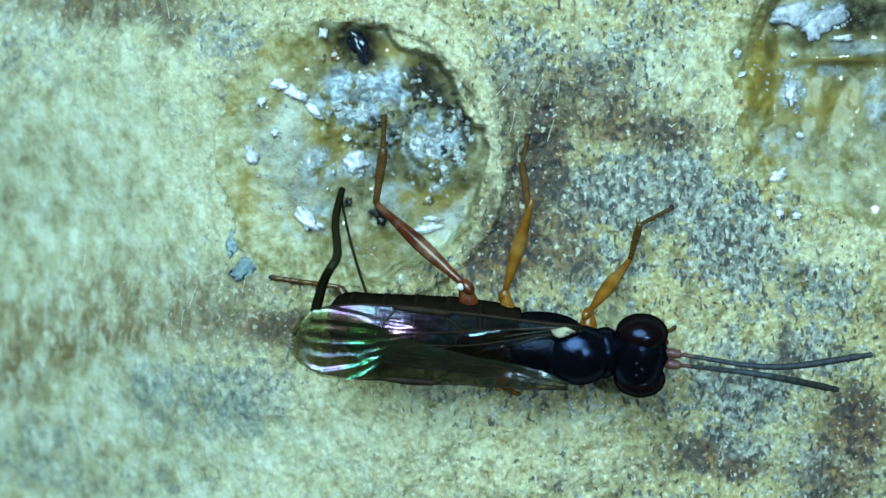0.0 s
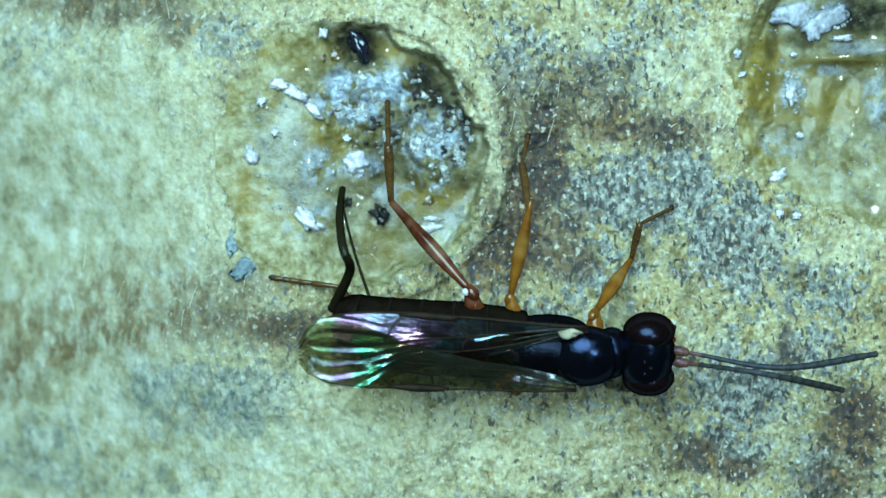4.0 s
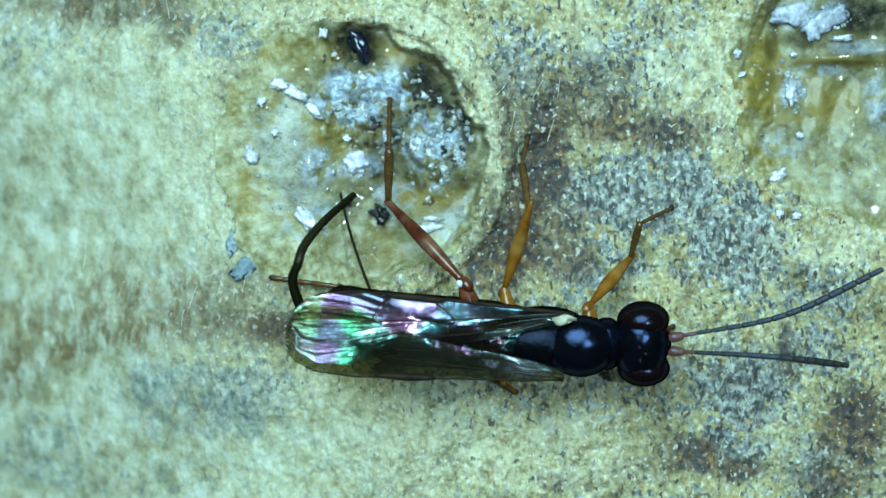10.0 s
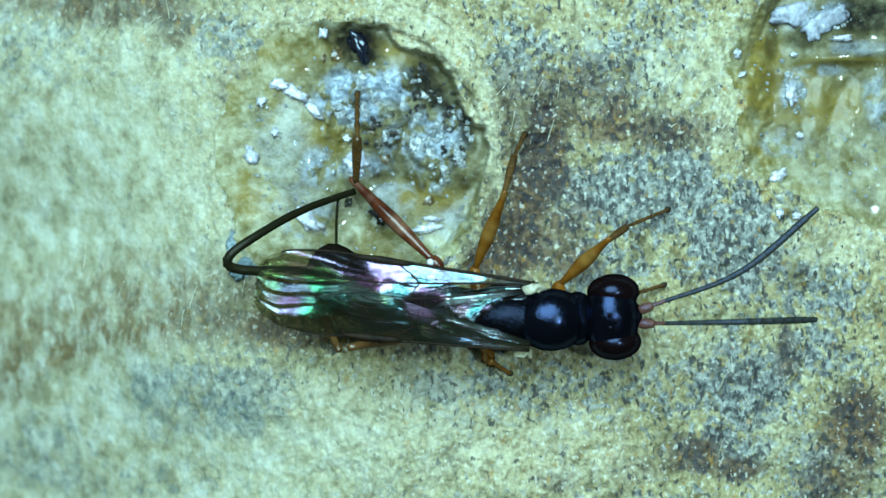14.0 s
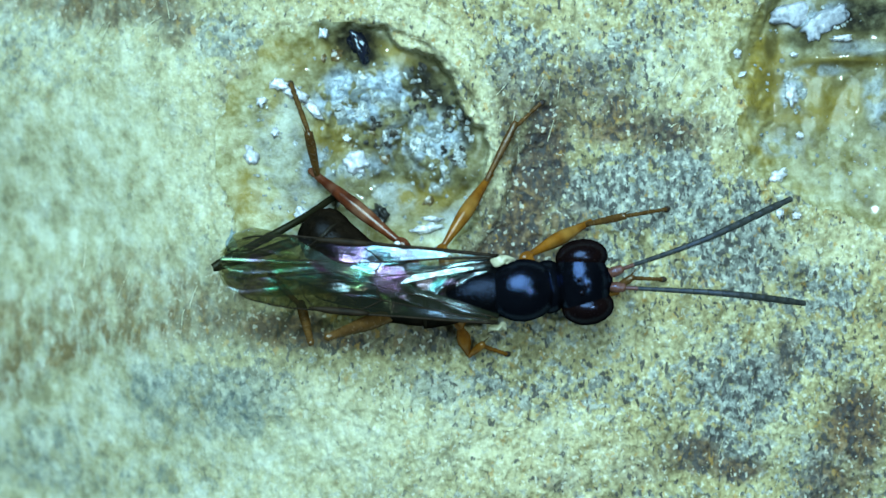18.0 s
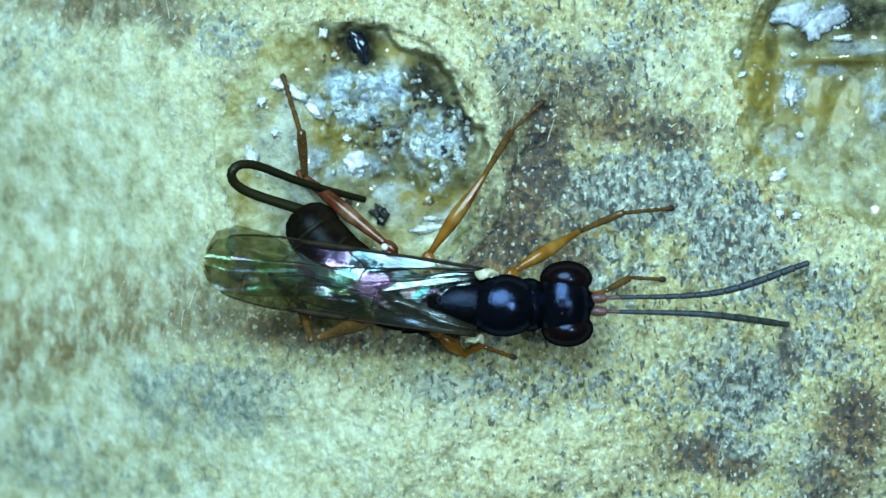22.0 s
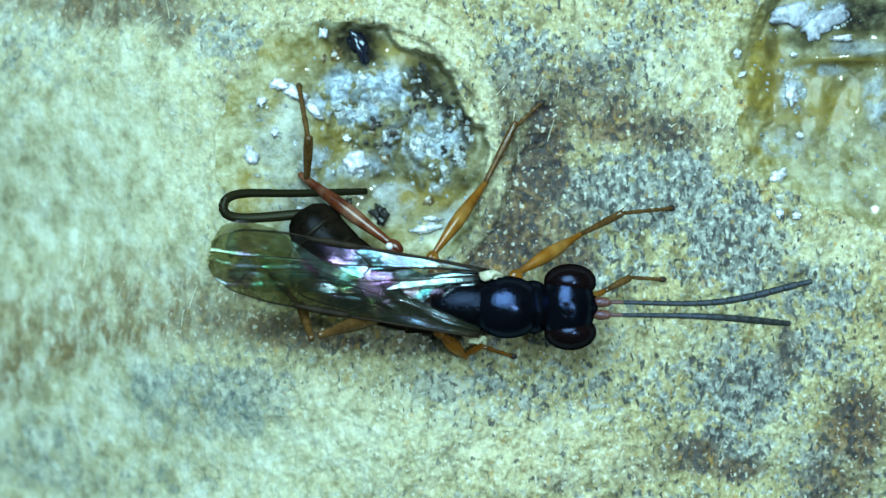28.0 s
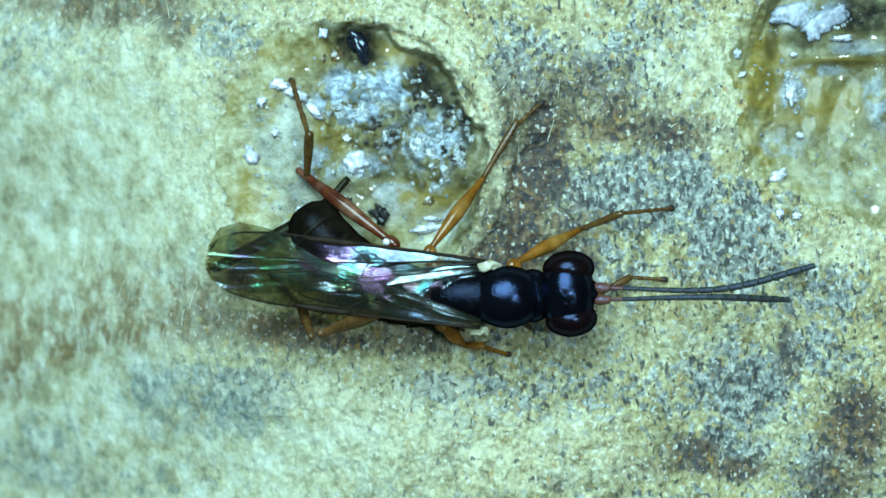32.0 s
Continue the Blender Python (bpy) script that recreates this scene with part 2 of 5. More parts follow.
BLACK = cuticle("black_cuticle", (0.0016, 0.0017, 0.0026), (0.0028, 0.003, 0.0045), 0.13, 3.5, 0.007, (0.32, 0.47, 1.0), None, 0.55)
EYE_BROWN = cuticle("compound_eye", (0.004, 0.0018, 0.0016), (0.007, 0.003, 0.0025), 0.20, 10.0, 0.0008, (0.42, 0.55, 1.0), None, 0.4)
TAIL = cuticle("dark_tail_cuticle", (0.004, 0.003, 0.002), (0.012, 0.008, 0.005), 0.30, 4.0, 0.004, (0.25, 0.28, 0.35), None, 0.2)
BAND = cuticle("tail_plate_edge", (0.008, 0.006, 0.004), (0.016, 0.012, 0.008), 0.35, 6.0, 0.002, (0.6, 0.6, 0.6), None, 0.2)
SHEATH = cuticle("sheath_black", (0.008, 0.007, 0.003), (0.021, 0.018, 0.008), 0.34, 9.0, 0.0008, (0.8, 0.85, 0.7), None, 0.22)
RED_LEG = cuticle("red_brown_leg", (0.060, 0.012, 0.005), (0.14, 0.034, 0.012), 0.14, 5.0, 0.0012, (1, 0.95, 0.9), (0.30, 0.16, 0.10))
ORANGE_LEG = cuticle("orange_leg", (0.14, 0.046, 0.005), (0.27, 0.10, 0.011), 0.14, 5.0, 0.0012, (1, 0.95, 0.9), (0.36, 0.20, 0.05))
BROWN_LEG = cuticle("brown_leg", (0.065, 0.030, 0.009), (0.13, 0.062, 0.018), 0.22, 6.0, 0.0012, (1, 0.95, 0.9))
DARK_LEG = cuticle("dark_claw", (0.03, 0.02, 0.012), (0.06, 0.04, 0.02), 0.4, 8.0)
FEELER = cuticle("feeler_grey", (0.020, 0.022, 0.018), (0.05, 0.05, 0.04), 0.5, 9.0)
SCAPE = cuticle("feeler_base_brown", (0.09, 0.035, 0.025), (0.16, 0.07, 0.05), 0.28, 8.0)
FOLD = cuticle("wing_root_fold", (0.04, 0.045, 0.045), (0.10, 0.11, 0.10), 0.25, 6.0, 0.0012, (0.8, 0.9, 1))
CREAM = cuticle("cream_plate", (0.36, 0.33, 0.22), (0.60, 0.56, 0.40), 0.3, 6.0, 0.0012, (1, 1, 1))
VEIN = cuticle("wing_vein", (0.012, 0.008, 0.005), (0.03, 0.018, 0.010), 0.6, 6.0, 0.0008, (0.2, 0.2, 0.2))
WING_TOP = wing_material("wing_film_upper", (0.66, 0.65, 0.52), 0.06, 0.024, 0.05, (0.12, 0.13, 0.085))
WING_LOW = wing_material("wing_film_lower", (0.82, 0.80, 0.69), 0.01, 0.15, 0.035)
WING_ROOT = wing_material("wing_film_root", (0.92, 0.88, 0.80), 0.006, 0.045, 0.07)
WING_HIND = wing_material("wing_film_hind", (0.93, 0.90, 0.82), 0.006, 0.008, 0.06)


# ---- helpers for meshes ----
def mesh_of(name, verts, faces, mat, smooth=True):
    me = bpy.data.meshes.new(name)
    me.from_pydata([Vector(v) * MM for v in verts], [], faces)
    me.materials.append(mat)
    if smooth:
        me.polygons.foreach_set("use_smooth", [True] * len(me.polygons))
    me.update()
    return me


def part(name, me, parent, label="", m=None):
    ob = new(name, me)
    ob.parent = parent
    if m is not None:
        ob.matrix_basis = m
    if label:
        tagged(ob, label)
    return ob


def shift(x, y, z, rx=0, ry=0, rz=0):
    return pose(x * MM, y * MM, z * MM, rx, ry, rz)


# ---- the wood ----
@functools.lru_cache(maxsize=None)
def noise_table(seed):
    return np.random.RandomState(seed).rand(64, 64) * 2 - 1


def lattice(x, y, seed):
    """Smooth value noise in -1..1."""
    table = noise_table(seed)
    xi, yi = np.floor(x).astype(int), np.floor(y).astype(int)
    fx, fy = x - xi, y - yi
    fx, fy = fx * fx * (3 - 2 * fx), fy * fy * (3 - 2 * fy)
    a, b = table[xi % 64, yi % 64], table[(xi + 1) % 64, yi % 64]
    c, d = table[xi % 64, (yi + 1) % 64], table[(xi + 1) % 64, (yi + 1) % 64]
    return (a * (1 - fx) + b * fx) * (1 - fy) + (c * (1 - fx) + d * fx) * fy


def rough_noise(x, y, seed, octaves=4, gain=0.5):
    total, amp = 0.0, 1.0
    for i in range(octaves):
        total = total + amp * lattice(x * 2 ** i + 7.3 * i, y * 2 ** i - 3.1 * i, seed + i)
        amp *= gain
    return total


def step(a, b, x):
    t = np.clip((x - a) / (b - a), 0, 1)
    return t * t * (3 - 2 * t)


def blob(u, v, cu, cv, ru, rv, turn=0.0, hard=0.6):
    """1 inside an oval patch with an uneven edge, 0 outside."""
    c, s = math.cos(radians(turn)), math.sin(radians(turn))
    p, q = (u - cu) * c + (v - cv) * s, (v - cv) * c - (u - cu) * s
    r = np.sqrt((p / ru) ** 2 + (q / rv) ** 2) + 0.22 * rough_noise(u / 40, v / 40, 11, 3)
    return 1 - step(hard, 1.25, r)


def pit_depths(u, v):
    """How deep inside the two hollows a place lies, 0 to 1."""
    wob = 0.07 * rough_noise(u / 60, v / 60, 21, 4, 0.6)
    first = np.sqrt(((u - 632) / np.where(u > 632, 232, 238)) ** 2 + ((v - 268) / np.where(v > 268, 232, 232)) ** 2) + wob
    slant = np.degrees(np.arctan2(v - 268, u - 632))
    first = first + 0.11 * np.exp(-((slant + 45) / 32) ** 2)
    steep = 0.05 + 0.25 * (1 - step(560, 690, u)) + 0.12 * step(330, 450, v)
    one = 1 - step(1 - steep, 1 + steep * 0.5, first)
    second = np.sqrt(((u - 1545) / 255) ** 2 + ((v - 140) / 245) ** 2) + wob
    two = 1 - step(0.72, 1.06, second)
    return one, two


def wood_height(u, v):
    one, two = pit_depths(u, v)
    h = 0.10 * rough_noise(u / 260, v / 260, 31, 3)
    h = h - 2.7 * (1 - step(-260, 520, u)) * (0.45 + 0.55 * step(60, 480, v)) - 0.45 * step(600, 900, v) * (1 - step(300, 900, u))
    h = h + 0.10 * step(0.55, 1.0, 1.75 - np.abs(np.sqrt(((u - 632) / 232) ** 2 + ((v - 268) / 232) ** 2) - 1.08) * 9) * step(560, 700, u)
    h = h - 0.25 * step(560, 1000, v) * step(500, 1000, u)
    h = h - 0.16 * blob(u, v, 960, 330, 70, 170, 10)
    h = h - (0.12 + 0.40 * step(530, 690, u)) * one - 0.30 * two
    rim = 1 - np.maximum(one, two)
    h = h + rim * (0.3 + 0.7 * step(250, 650, u)) * (0.035 * rough_noise(u / 16, v / 30, 41, 3, 0.6) + 0.012 * rough_noise(u / 4.5, v / 6, 51, 2))
    return h


@functools.lru_cache(maxsize=None)
def rough_ground(u, v):
    return float(wood_height(np.array([u]), np.array([v]))[0])


def ground_at(u, v):
    return rough_ground(round(u / 4) * 4.0, round(v / 4) * 4.0)


# stains and mould: plan place, half widths, turn, strength
BROWN = ((195, 12, 170, 42, 0, 0.9), (310, 40, 45, 45, 0, 0.8), (60, 6, 90, 20, 0, 0.6), (885, 455, 75, 65, 0, 1.0), (955, 290, 62, 150, 8, 1.0), (915, 420, 85, 80, 0, 1.0), (1000, 400, 50, 60, 0, 0.7), (1010, 460, 60, 40, 0, 0.7),
         (1010, 180, 130, 90, 0, 0.55), (1150, 232, 150, 34, 0, 0.8), (1235, 230, 60, 40, 0, 0.6), (900, 200, 50, 110, 0, 0.55), (1085, 190, 40, 50, 0, 0.7),
         (210, 588, 120, 26, -6, 1.0), (330, 565, 130, 52, 0, 0.85), (95, 632, 110, 30, -16, 0.9), (18, 692, 60, 30, -20, 1.0), (360, 520, 130, 60, 0, 0.6), (500, 585, 130, 40, 4, 1.0), (620, 600, 90, 24, 0, 0.8), (720, 600, 140, 30, 0, 0.6),
         (230, 540, 270, 95, -4, 0.7), (80, 600, 150, 70, -10, 0.7), (450, 500, 90, 40, 0, 0.5), (250, 490, 200, 70, 0, 0.45), (420, 150, 40, 60, 0, 0.35), (1520, 770, 70, 90, 0, 1.0), (1225, 805, 70, 40, 0, 0.75), (1480, 850, 80, 50, 0, 0.7),
         (1300, 830, 60, 25, 0, 0.8), (985, 850, 50, 26, 0, 0.7), (1125, 830, 40, 30, 0, 0.5), (1390, 620, 25, 60, 0, 0.6))
GREY = ((1130, 345, 190, 85, 0, 0.85), (1310, 430, 110, 110, 0, 0.85), (1440, 520, 120, 80, 0, 0.5), (1060, 470, 120, 60, 0, 0.5), (1210, 330, 90, 70, 0, 0.9), (290, 690, 100, 58, 0, 0.8), (425, 705, 105, 75, 10, 0.85), (340, 745, 140, 40, 0, 0.55),
        (780, 690, 60, 34, 0, 1.0), (840, 700, 160, 60, 0, 0.45), (1080, 680, 200, 70, 0, 0.3), (1310, 690, 110, 90, 0, 0.85), (1290, 790, 90, 50, 0, 0.7), (930, 110, 110, 70, 0, 0.6),
        (80, 810, 130, 90, 0, 0.5), (250, 850, 200, 50, 0, 0.3), (1090, 110, 160, 90, 0, 0.5), (60, 90, 130, 90, 0, 0.45), (400, 70, 60, 50, 0, 0.55), (1440, 620, 90, 60, 0, 0.6), (1440, 830, 70, 70, 0, 0.6),
        (1170, 50, 90, 50, 0, 0.4), (960, 570, 120, 60, 0, 0.35))
PALE = ((190, 330, 280, 240, 0, 0.85), (745, 50, 170, 55, 32, 0.9), (862, 210, 24, 150, -8, 0.9), (1230, 110, 90, 80, 0, 0.8), (1285, 200, 50, 80, 0, 0.7), (500, 30, 90, 30, 0, 0.6),
        (180, 740, 230, 60, 0, 0.7), (960, 800, 220, 80, 0, 0.7), (1470, 430, 150, 50, 0, 0.6), (1030, 40, 60, 50, 0, 0.7), (620, 760, 300, 110, 0, 0.75), (1380, 780, 60, 50, 0, 0.5),
        (170, 120, 240, 90, 0, 0.45), (1180, 130, 60, 70, 0, 0.7), (1120, 600, 160, 50, 0, 0.35), (410, 250, 30, 120, 0, 0.6))


def zones(u, v, lists):
    out = np.zeros((u.size, 4))
    out[:, 3] = 1 - 0.8 * (1 - step(150, 620, u + 40 * rough_noise(u / 60, v / 60, 15, 2))) * (0.55 + 0.45 * step(0, 300, v)) - 0.62 * step(600, 800, v) * (1 - step(450, 1000, u)) * step(150, 620, u)
    for i, patches in enumerate(lists):
        for cu, cv, ru, rv, turn, amount in patches:
            out[:, i] = np.maximum(out[:, i], amount * blob(u, v, cu, cv, ru, rv, turn, 0.40))
    return out


def sheet(name, us, vs, height, lists, mat, keep=None, thick=None):
    """A relief sheet over the plan lines us, vs; keep picks the part of it that exists."""
    gu, gv = np.meshgrid(us, vs)
    u, v = gu.ravel(), gv.ravel()
    h = height(u, v)
    co = np.stack([(u - 784) * UNIT, (441 - v) * UNIT, h], 1) * MM
    nu, nv = len(us), len(vs)
    i = (np.arange(nv - 1)[:, None] * nu + np.arange(nu - 1)[None, :]).ravel()
    quads = np.stack([i, i + nu, i + nu + 1, i + 1], 1)
    col = zones(784 + (u - 784) * EYE / (EYE - h), 441 + (v - 441) * EYE / (EYE - h), lists)
    if thick is not None:
        col[:, 3] = thick(u, v)
    if keep is not None:
        good = keep(u, v)
        quads = quads[good[quads].all(1)]
        used = np.unique(quads)
        back = np.zeros(len(u), int)
        back[used] = np.arange(len(used))
        quads, co, col = back[quads], co[used], col[used]
    me = bpy.data.meshes.new(name)
    me.vertices.add(len(co)), me.loops.add(quads.size), me.polygons.add(len(quads))
    me.vertices.foreach_set("co", co.astype(np.float32).ravel())
    me.loops.foreach_set("vertex_index", quads.astype(np.int32).ravel())
    me.polygons.foreach_set("loop_start", (np.arange(len(quads)) * 4).astype(np.int32))
    me.polygons.foreach_set("use_smooth", np.ones(len(quads), bool))
    me.update(calc_edges=True)
    attr = me.color_attributes.new("zone", "FLOAT_COLOR", "POINT")
    attr.data.foreach_set("color", col.astype(np.float32).ravel())
    me.materials.append(mat)
    return me


outer = np.array([0, 60, 150, 260, 400, 560, 760, 1000])
lines_u = np.concatenate([-30 - outer[::-1], np.arange(-27, 1597, 2.4), 1599 + outer])
lines_v = np.concatenate([-30 - outer[::-1], np.arange(-27, 911, 2.4), 913 + outer])
ground = new("ground", sheet("ground", lines_u, lines_v, wood_height, (BROWN, GREY, PALE), WOOD))
tagged(ground, "weathered pale fibrous wood with dark mould specks", "wood surface", kind="structure")
under = bmesh.new()
bmesh.ops.create_cube(under, size=1.0, matrix=Matrix.Translation((0, 0, -6.4 * MM)) @ Matrix.Diagonal((28.0 * MM, 22.0 * MM, 2.4 * MM, 1)))
under_me = bpy.data.meshes.new("wood_block")
under.to_mesh(under_me)
under_me.materials.append(WOOD)
tagged(new("wood_block", under_me), "solid wood under the weathered surface", "wood", kind="structure")

# ---- resin in the two hollows ----
AMBER_1 = ((405, 160, 30, 60, 0, 0.5), (478, 190, 16, 50, 0, 0.45), (585, 245, 45, 36, 0, 0.8), (440, 340, 30, 60, 0, 0.8), (500, 370, 60, 22, 0, 0.55), (750, 348, 80, 34, 0, 0.85),
           (665, 235, 30, 36, 0, 0.5), (560, 100, 70, 34, -20, 0.5), (700, 95, 60, 16, 25, 0.9), (470, 95, 60, 22, -20, 0.6), (690, 440, 60, 40, 0, 0.5))
# dark spots, and the shade under the upper and right rim painted as colour
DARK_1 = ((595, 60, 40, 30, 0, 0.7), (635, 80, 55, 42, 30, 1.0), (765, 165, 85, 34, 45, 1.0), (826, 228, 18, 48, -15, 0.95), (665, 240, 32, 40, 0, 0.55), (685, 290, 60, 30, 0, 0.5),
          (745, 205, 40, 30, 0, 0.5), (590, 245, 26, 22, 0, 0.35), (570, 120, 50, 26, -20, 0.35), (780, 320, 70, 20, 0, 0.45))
FROST_1 = ((610, 170, 60, 48, 0, 0.95), (690, 150, 64, 42, 0, 0.95), (640, 200, 50, 30, 0, 0.8), (770, 240, 60, 74, 0, 0.75), (700, 255, 26, 40, 0, 0.6), (640, 290, 50, 24, 0, 0.6), (560, 300, 36, 40, 0, 0.55),
           (490, 250, 55, 100, 0, 0.22), (520, 350, 60, 40, 0, 0.2), (545, 390, 50, 26, -30, 0.5), (770, 320, 30, 26, 0, 0.5), (700, 340, 40, 40, 0, 0.35), (800, 400, 40, 30, 0, 0.3))
AMBER_2 = ((1350, 130, 50, 110, 0, 0.95), (1315, 170, 30, 70, 0, 0.8), (1430, 140, 60, 40, 0, 0.6), (1345, 260, 20, 60, -30, 0.8), (1480, 185, 70, 46, 0, 0.8), (1400, 210, 60, 12, 0, 0.7), (1380, 180, 60, 60, 0, 0.4), (1500, 110, 110, 12, 0, 0.8),
           (1400, 340, 50, 18, 0, 0.4))
DARK_2 = ((1530, 30, 90, 40, 0, 1.0), (1420, 70, 50, 24, 0, 0.7), (1500, 112, 80, 8, 0, 0.7), (1365, 70, 16, 60, 5, 0.75), (1360, 140, 20, 30, 0, 0.4))
FROST_2 = ((1440, 30, 66, 26, -12, 0.8), (1402, 165, 22, 34, 0, 0.8), (1500, 320, 90, 50, 0, 0.08), (1375, 260, 50, 20, 0, 0.35), (1555, 180, 30, 60, 0, 0.45), (1530, 85, 60, 16, 0, 0.3), (1450, 125, 60, 12, 0, 0.4))


def resin_one(u, v):
    one, two = pit_depths(u, v)
    level = -0.36 + 0.035 * rough_noise(u / 50, v / 50, 61, 2) + 0.22 * (1 - step(460, 680, u)) - 0.10 * blob(u, v, 770, 170, 80, 80)
    mush = np.maximum(blob(u, v, 640, 190, 100, 85), blob(u, v, 770, 260, 60, 85))
    level = level + mush * (0.13 * np.abs(rough_noise(u / 24, v / 24, 91, 3, 0.5)) + 0.01)
    return np.maximum(level, wood_height(u, v) + 0.012)


def resin_two(u, v):
    folds = 0.032 * np.sin((u - 1400) / 11.0 + v / 60) * blob(u, v, 1490, 190, 70, 60)
    ledge = 0.11 * (1 - step(92, 128, v - 9 * np.sin((u - 1400) / 40.0))) * step(1380, 1450, u)
    level = -0.215 + 0.018 * rough_noise(u / 60, v / 45, 71, 2) + folds + ledge + 0.12 * step(220, 330, v)
    return np.maximum(level, wood_height(u, v) + 0.012)


def resin_thickness(u, v, which):
    """1 where the resin is deep, 0 where it is a mere film."""
    wob = 0.35 * rough_noise(u / 45, v / 45, 95, 3)
    depth = pit_depths(u, v)[which]
    if which == 0:
        return np.clip(step(0.25, 0.95, depth + wob * 0.5) * (0.22 + 0.78 * step(500, 640, u + 60 * wob)) * (1 - 0.45 * step(330, 420, v + 40 * wob)), 0, 1)
    return np.clip(step(0.05, 0.55, depth + wob * 0.5) * (1 - 0.75 * step(215, 290, v + 40 * wob)), 0, 1)


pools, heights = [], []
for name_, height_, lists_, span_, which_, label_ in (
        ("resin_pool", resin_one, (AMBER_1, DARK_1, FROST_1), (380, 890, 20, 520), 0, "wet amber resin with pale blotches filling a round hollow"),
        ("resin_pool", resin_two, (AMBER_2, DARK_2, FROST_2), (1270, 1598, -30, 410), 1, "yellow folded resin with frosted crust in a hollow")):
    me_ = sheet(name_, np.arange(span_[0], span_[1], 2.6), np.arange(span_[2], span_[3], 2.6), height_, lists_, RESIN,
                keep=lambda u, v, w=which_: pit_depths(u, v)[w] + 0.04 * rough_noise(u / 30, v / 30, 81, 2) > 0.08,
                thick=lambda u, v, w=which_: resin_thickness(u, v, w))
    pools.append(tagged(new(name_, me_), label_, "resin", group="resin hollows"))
    heights.append(height_)


def tube(points, r0, r1, sides=8, spindle_like=False):
    """A tapered tube through the points, or one that thins towards both its ends."""
    verts, faces = [], []
    pts = [Vector(p) for p in points]
    for i, p in enumerate(pts):
        d = (pts[min(i + 1, len(pts) - 1)] - pts[max(i - 1, 0)]).normalized()
        side = d.cross(Vector((0, 0, 1)))
        side = side.normalized() if side.length > 1e-3 else Vector((0, 1, 0))
        up = side.cross(d)
        r = r0 + (r1 - r0) * i / (len(pts) - 1)
        if spindle_like:
            r = r1 + (r0 - r1) * math.sin(math.pi * i / (len(pts) - 1)) ** 0.7
        for k in range(sides):
            a = 2 * math.pi * k / sides
            verts.append(p + side * (r * math.cos(a)) + up * (r * math.sin(a)))
    for i in range(len(pts) - 1):
        for k in range(sides):
            n = (k + 1) % sides
            faces.append((i * sides + k, i * sides + n, (i + 1) * sides + n, (i + 1) * sides + k))
    faces.append(tuple(range(sides))[::-1])
    faces.append(tuple(range((len(pts) - 1) * sides, len(pts) * sides)))
    return verts, faces


# ---- beads, bubbles, crumbs, flakes and stand-in highlights in the resin ----
def lump(name, seed, mat, rough=0.12, flat=0.8, smooth=True, detail=2):
    bm = bmesh.new()
    bmesh.ops.create_icosphere(bm, subdivisions=detail, radius=1.0)
    for v in bm.verts:
        k = 1 + rough * noise.noise(v.co * 1.9 + Vector((seed * 3.1, seed, 0)))
        v.co = Vector((v.co.x * k, v.co.y * k, v.co.z * k * flat))
    me = bpy.data.meshes.new(name)
    bm.to_mesh(me)
    bm.free()
    me.materials.append(mat)
    me.polygons.foreach_set("use_smooth", [smooth] * len(me.polygons))
    return me


dice = random.Random(7)
# pale lumps: crystals, and at the smallest sizes stand-ins for glints
PALE_LUMPS = [lump("crystal_bead", k, CRYSTAL, 1.0, 0.5, k % 3 == 0) for k in range(9)]
AMBER_LUMPS = [lump("amber_bubble", k, BEAD, 0.22, 0.45) for k in range(4)]
# dark lumps, added to deepen the shade under the hollow's upper right rim
DARK_LUMPS = [lump("frass_crumb", k, DARK_GRAIN, 0.9, 0.8, False) for k in range(4)]


def scatter(pool, kinds, count, cu, cv, ru, rv, small, large, sink=0.3, turn=0.0):
    """Strew lumps over an oval of a hollow, sunk a little into the resin."""
    c, s = math.cos(radians(turn)), math.sin(radians(turn))
    for _ in range(count):
        r, a = math.sqrt(dice.random()), dice.uniform(0, 2 * math.pi)
        p, q = ru * r * math.cos(a), rv * r * math.sin(a)
        u, v = cu + p * c - q * s, cv + p * s + q * c
        if pit_depths(np.array([u]), np.array([v]))[pool][0] < 0.55:
            continue
        size = (small + (large - small) * dice.random() ** 2) * UNIT
        h = float(heights[pool](np.array([u]), np.array([v]))[0]) + size * (1 - 2 * sink) * 0.6
        me = dice.choice(kinds)
        ob = part(me.name.split(".")[0], me, pools[pool])
        p = at(u, v, h) * MM
        ob.matrix_basis = Matrix.LocRotScale(p, Euler((dice.uniform(-0.4, 0.4), dice.uniform(-0.4, 0.4), dice.uniform(0, 6.3))),
                                             Vector((dice.uniform(0.8, 1.25), dice.uniform(0.8, 1.2), dice.uniform(0.7, 1.0))) * (size * MM))


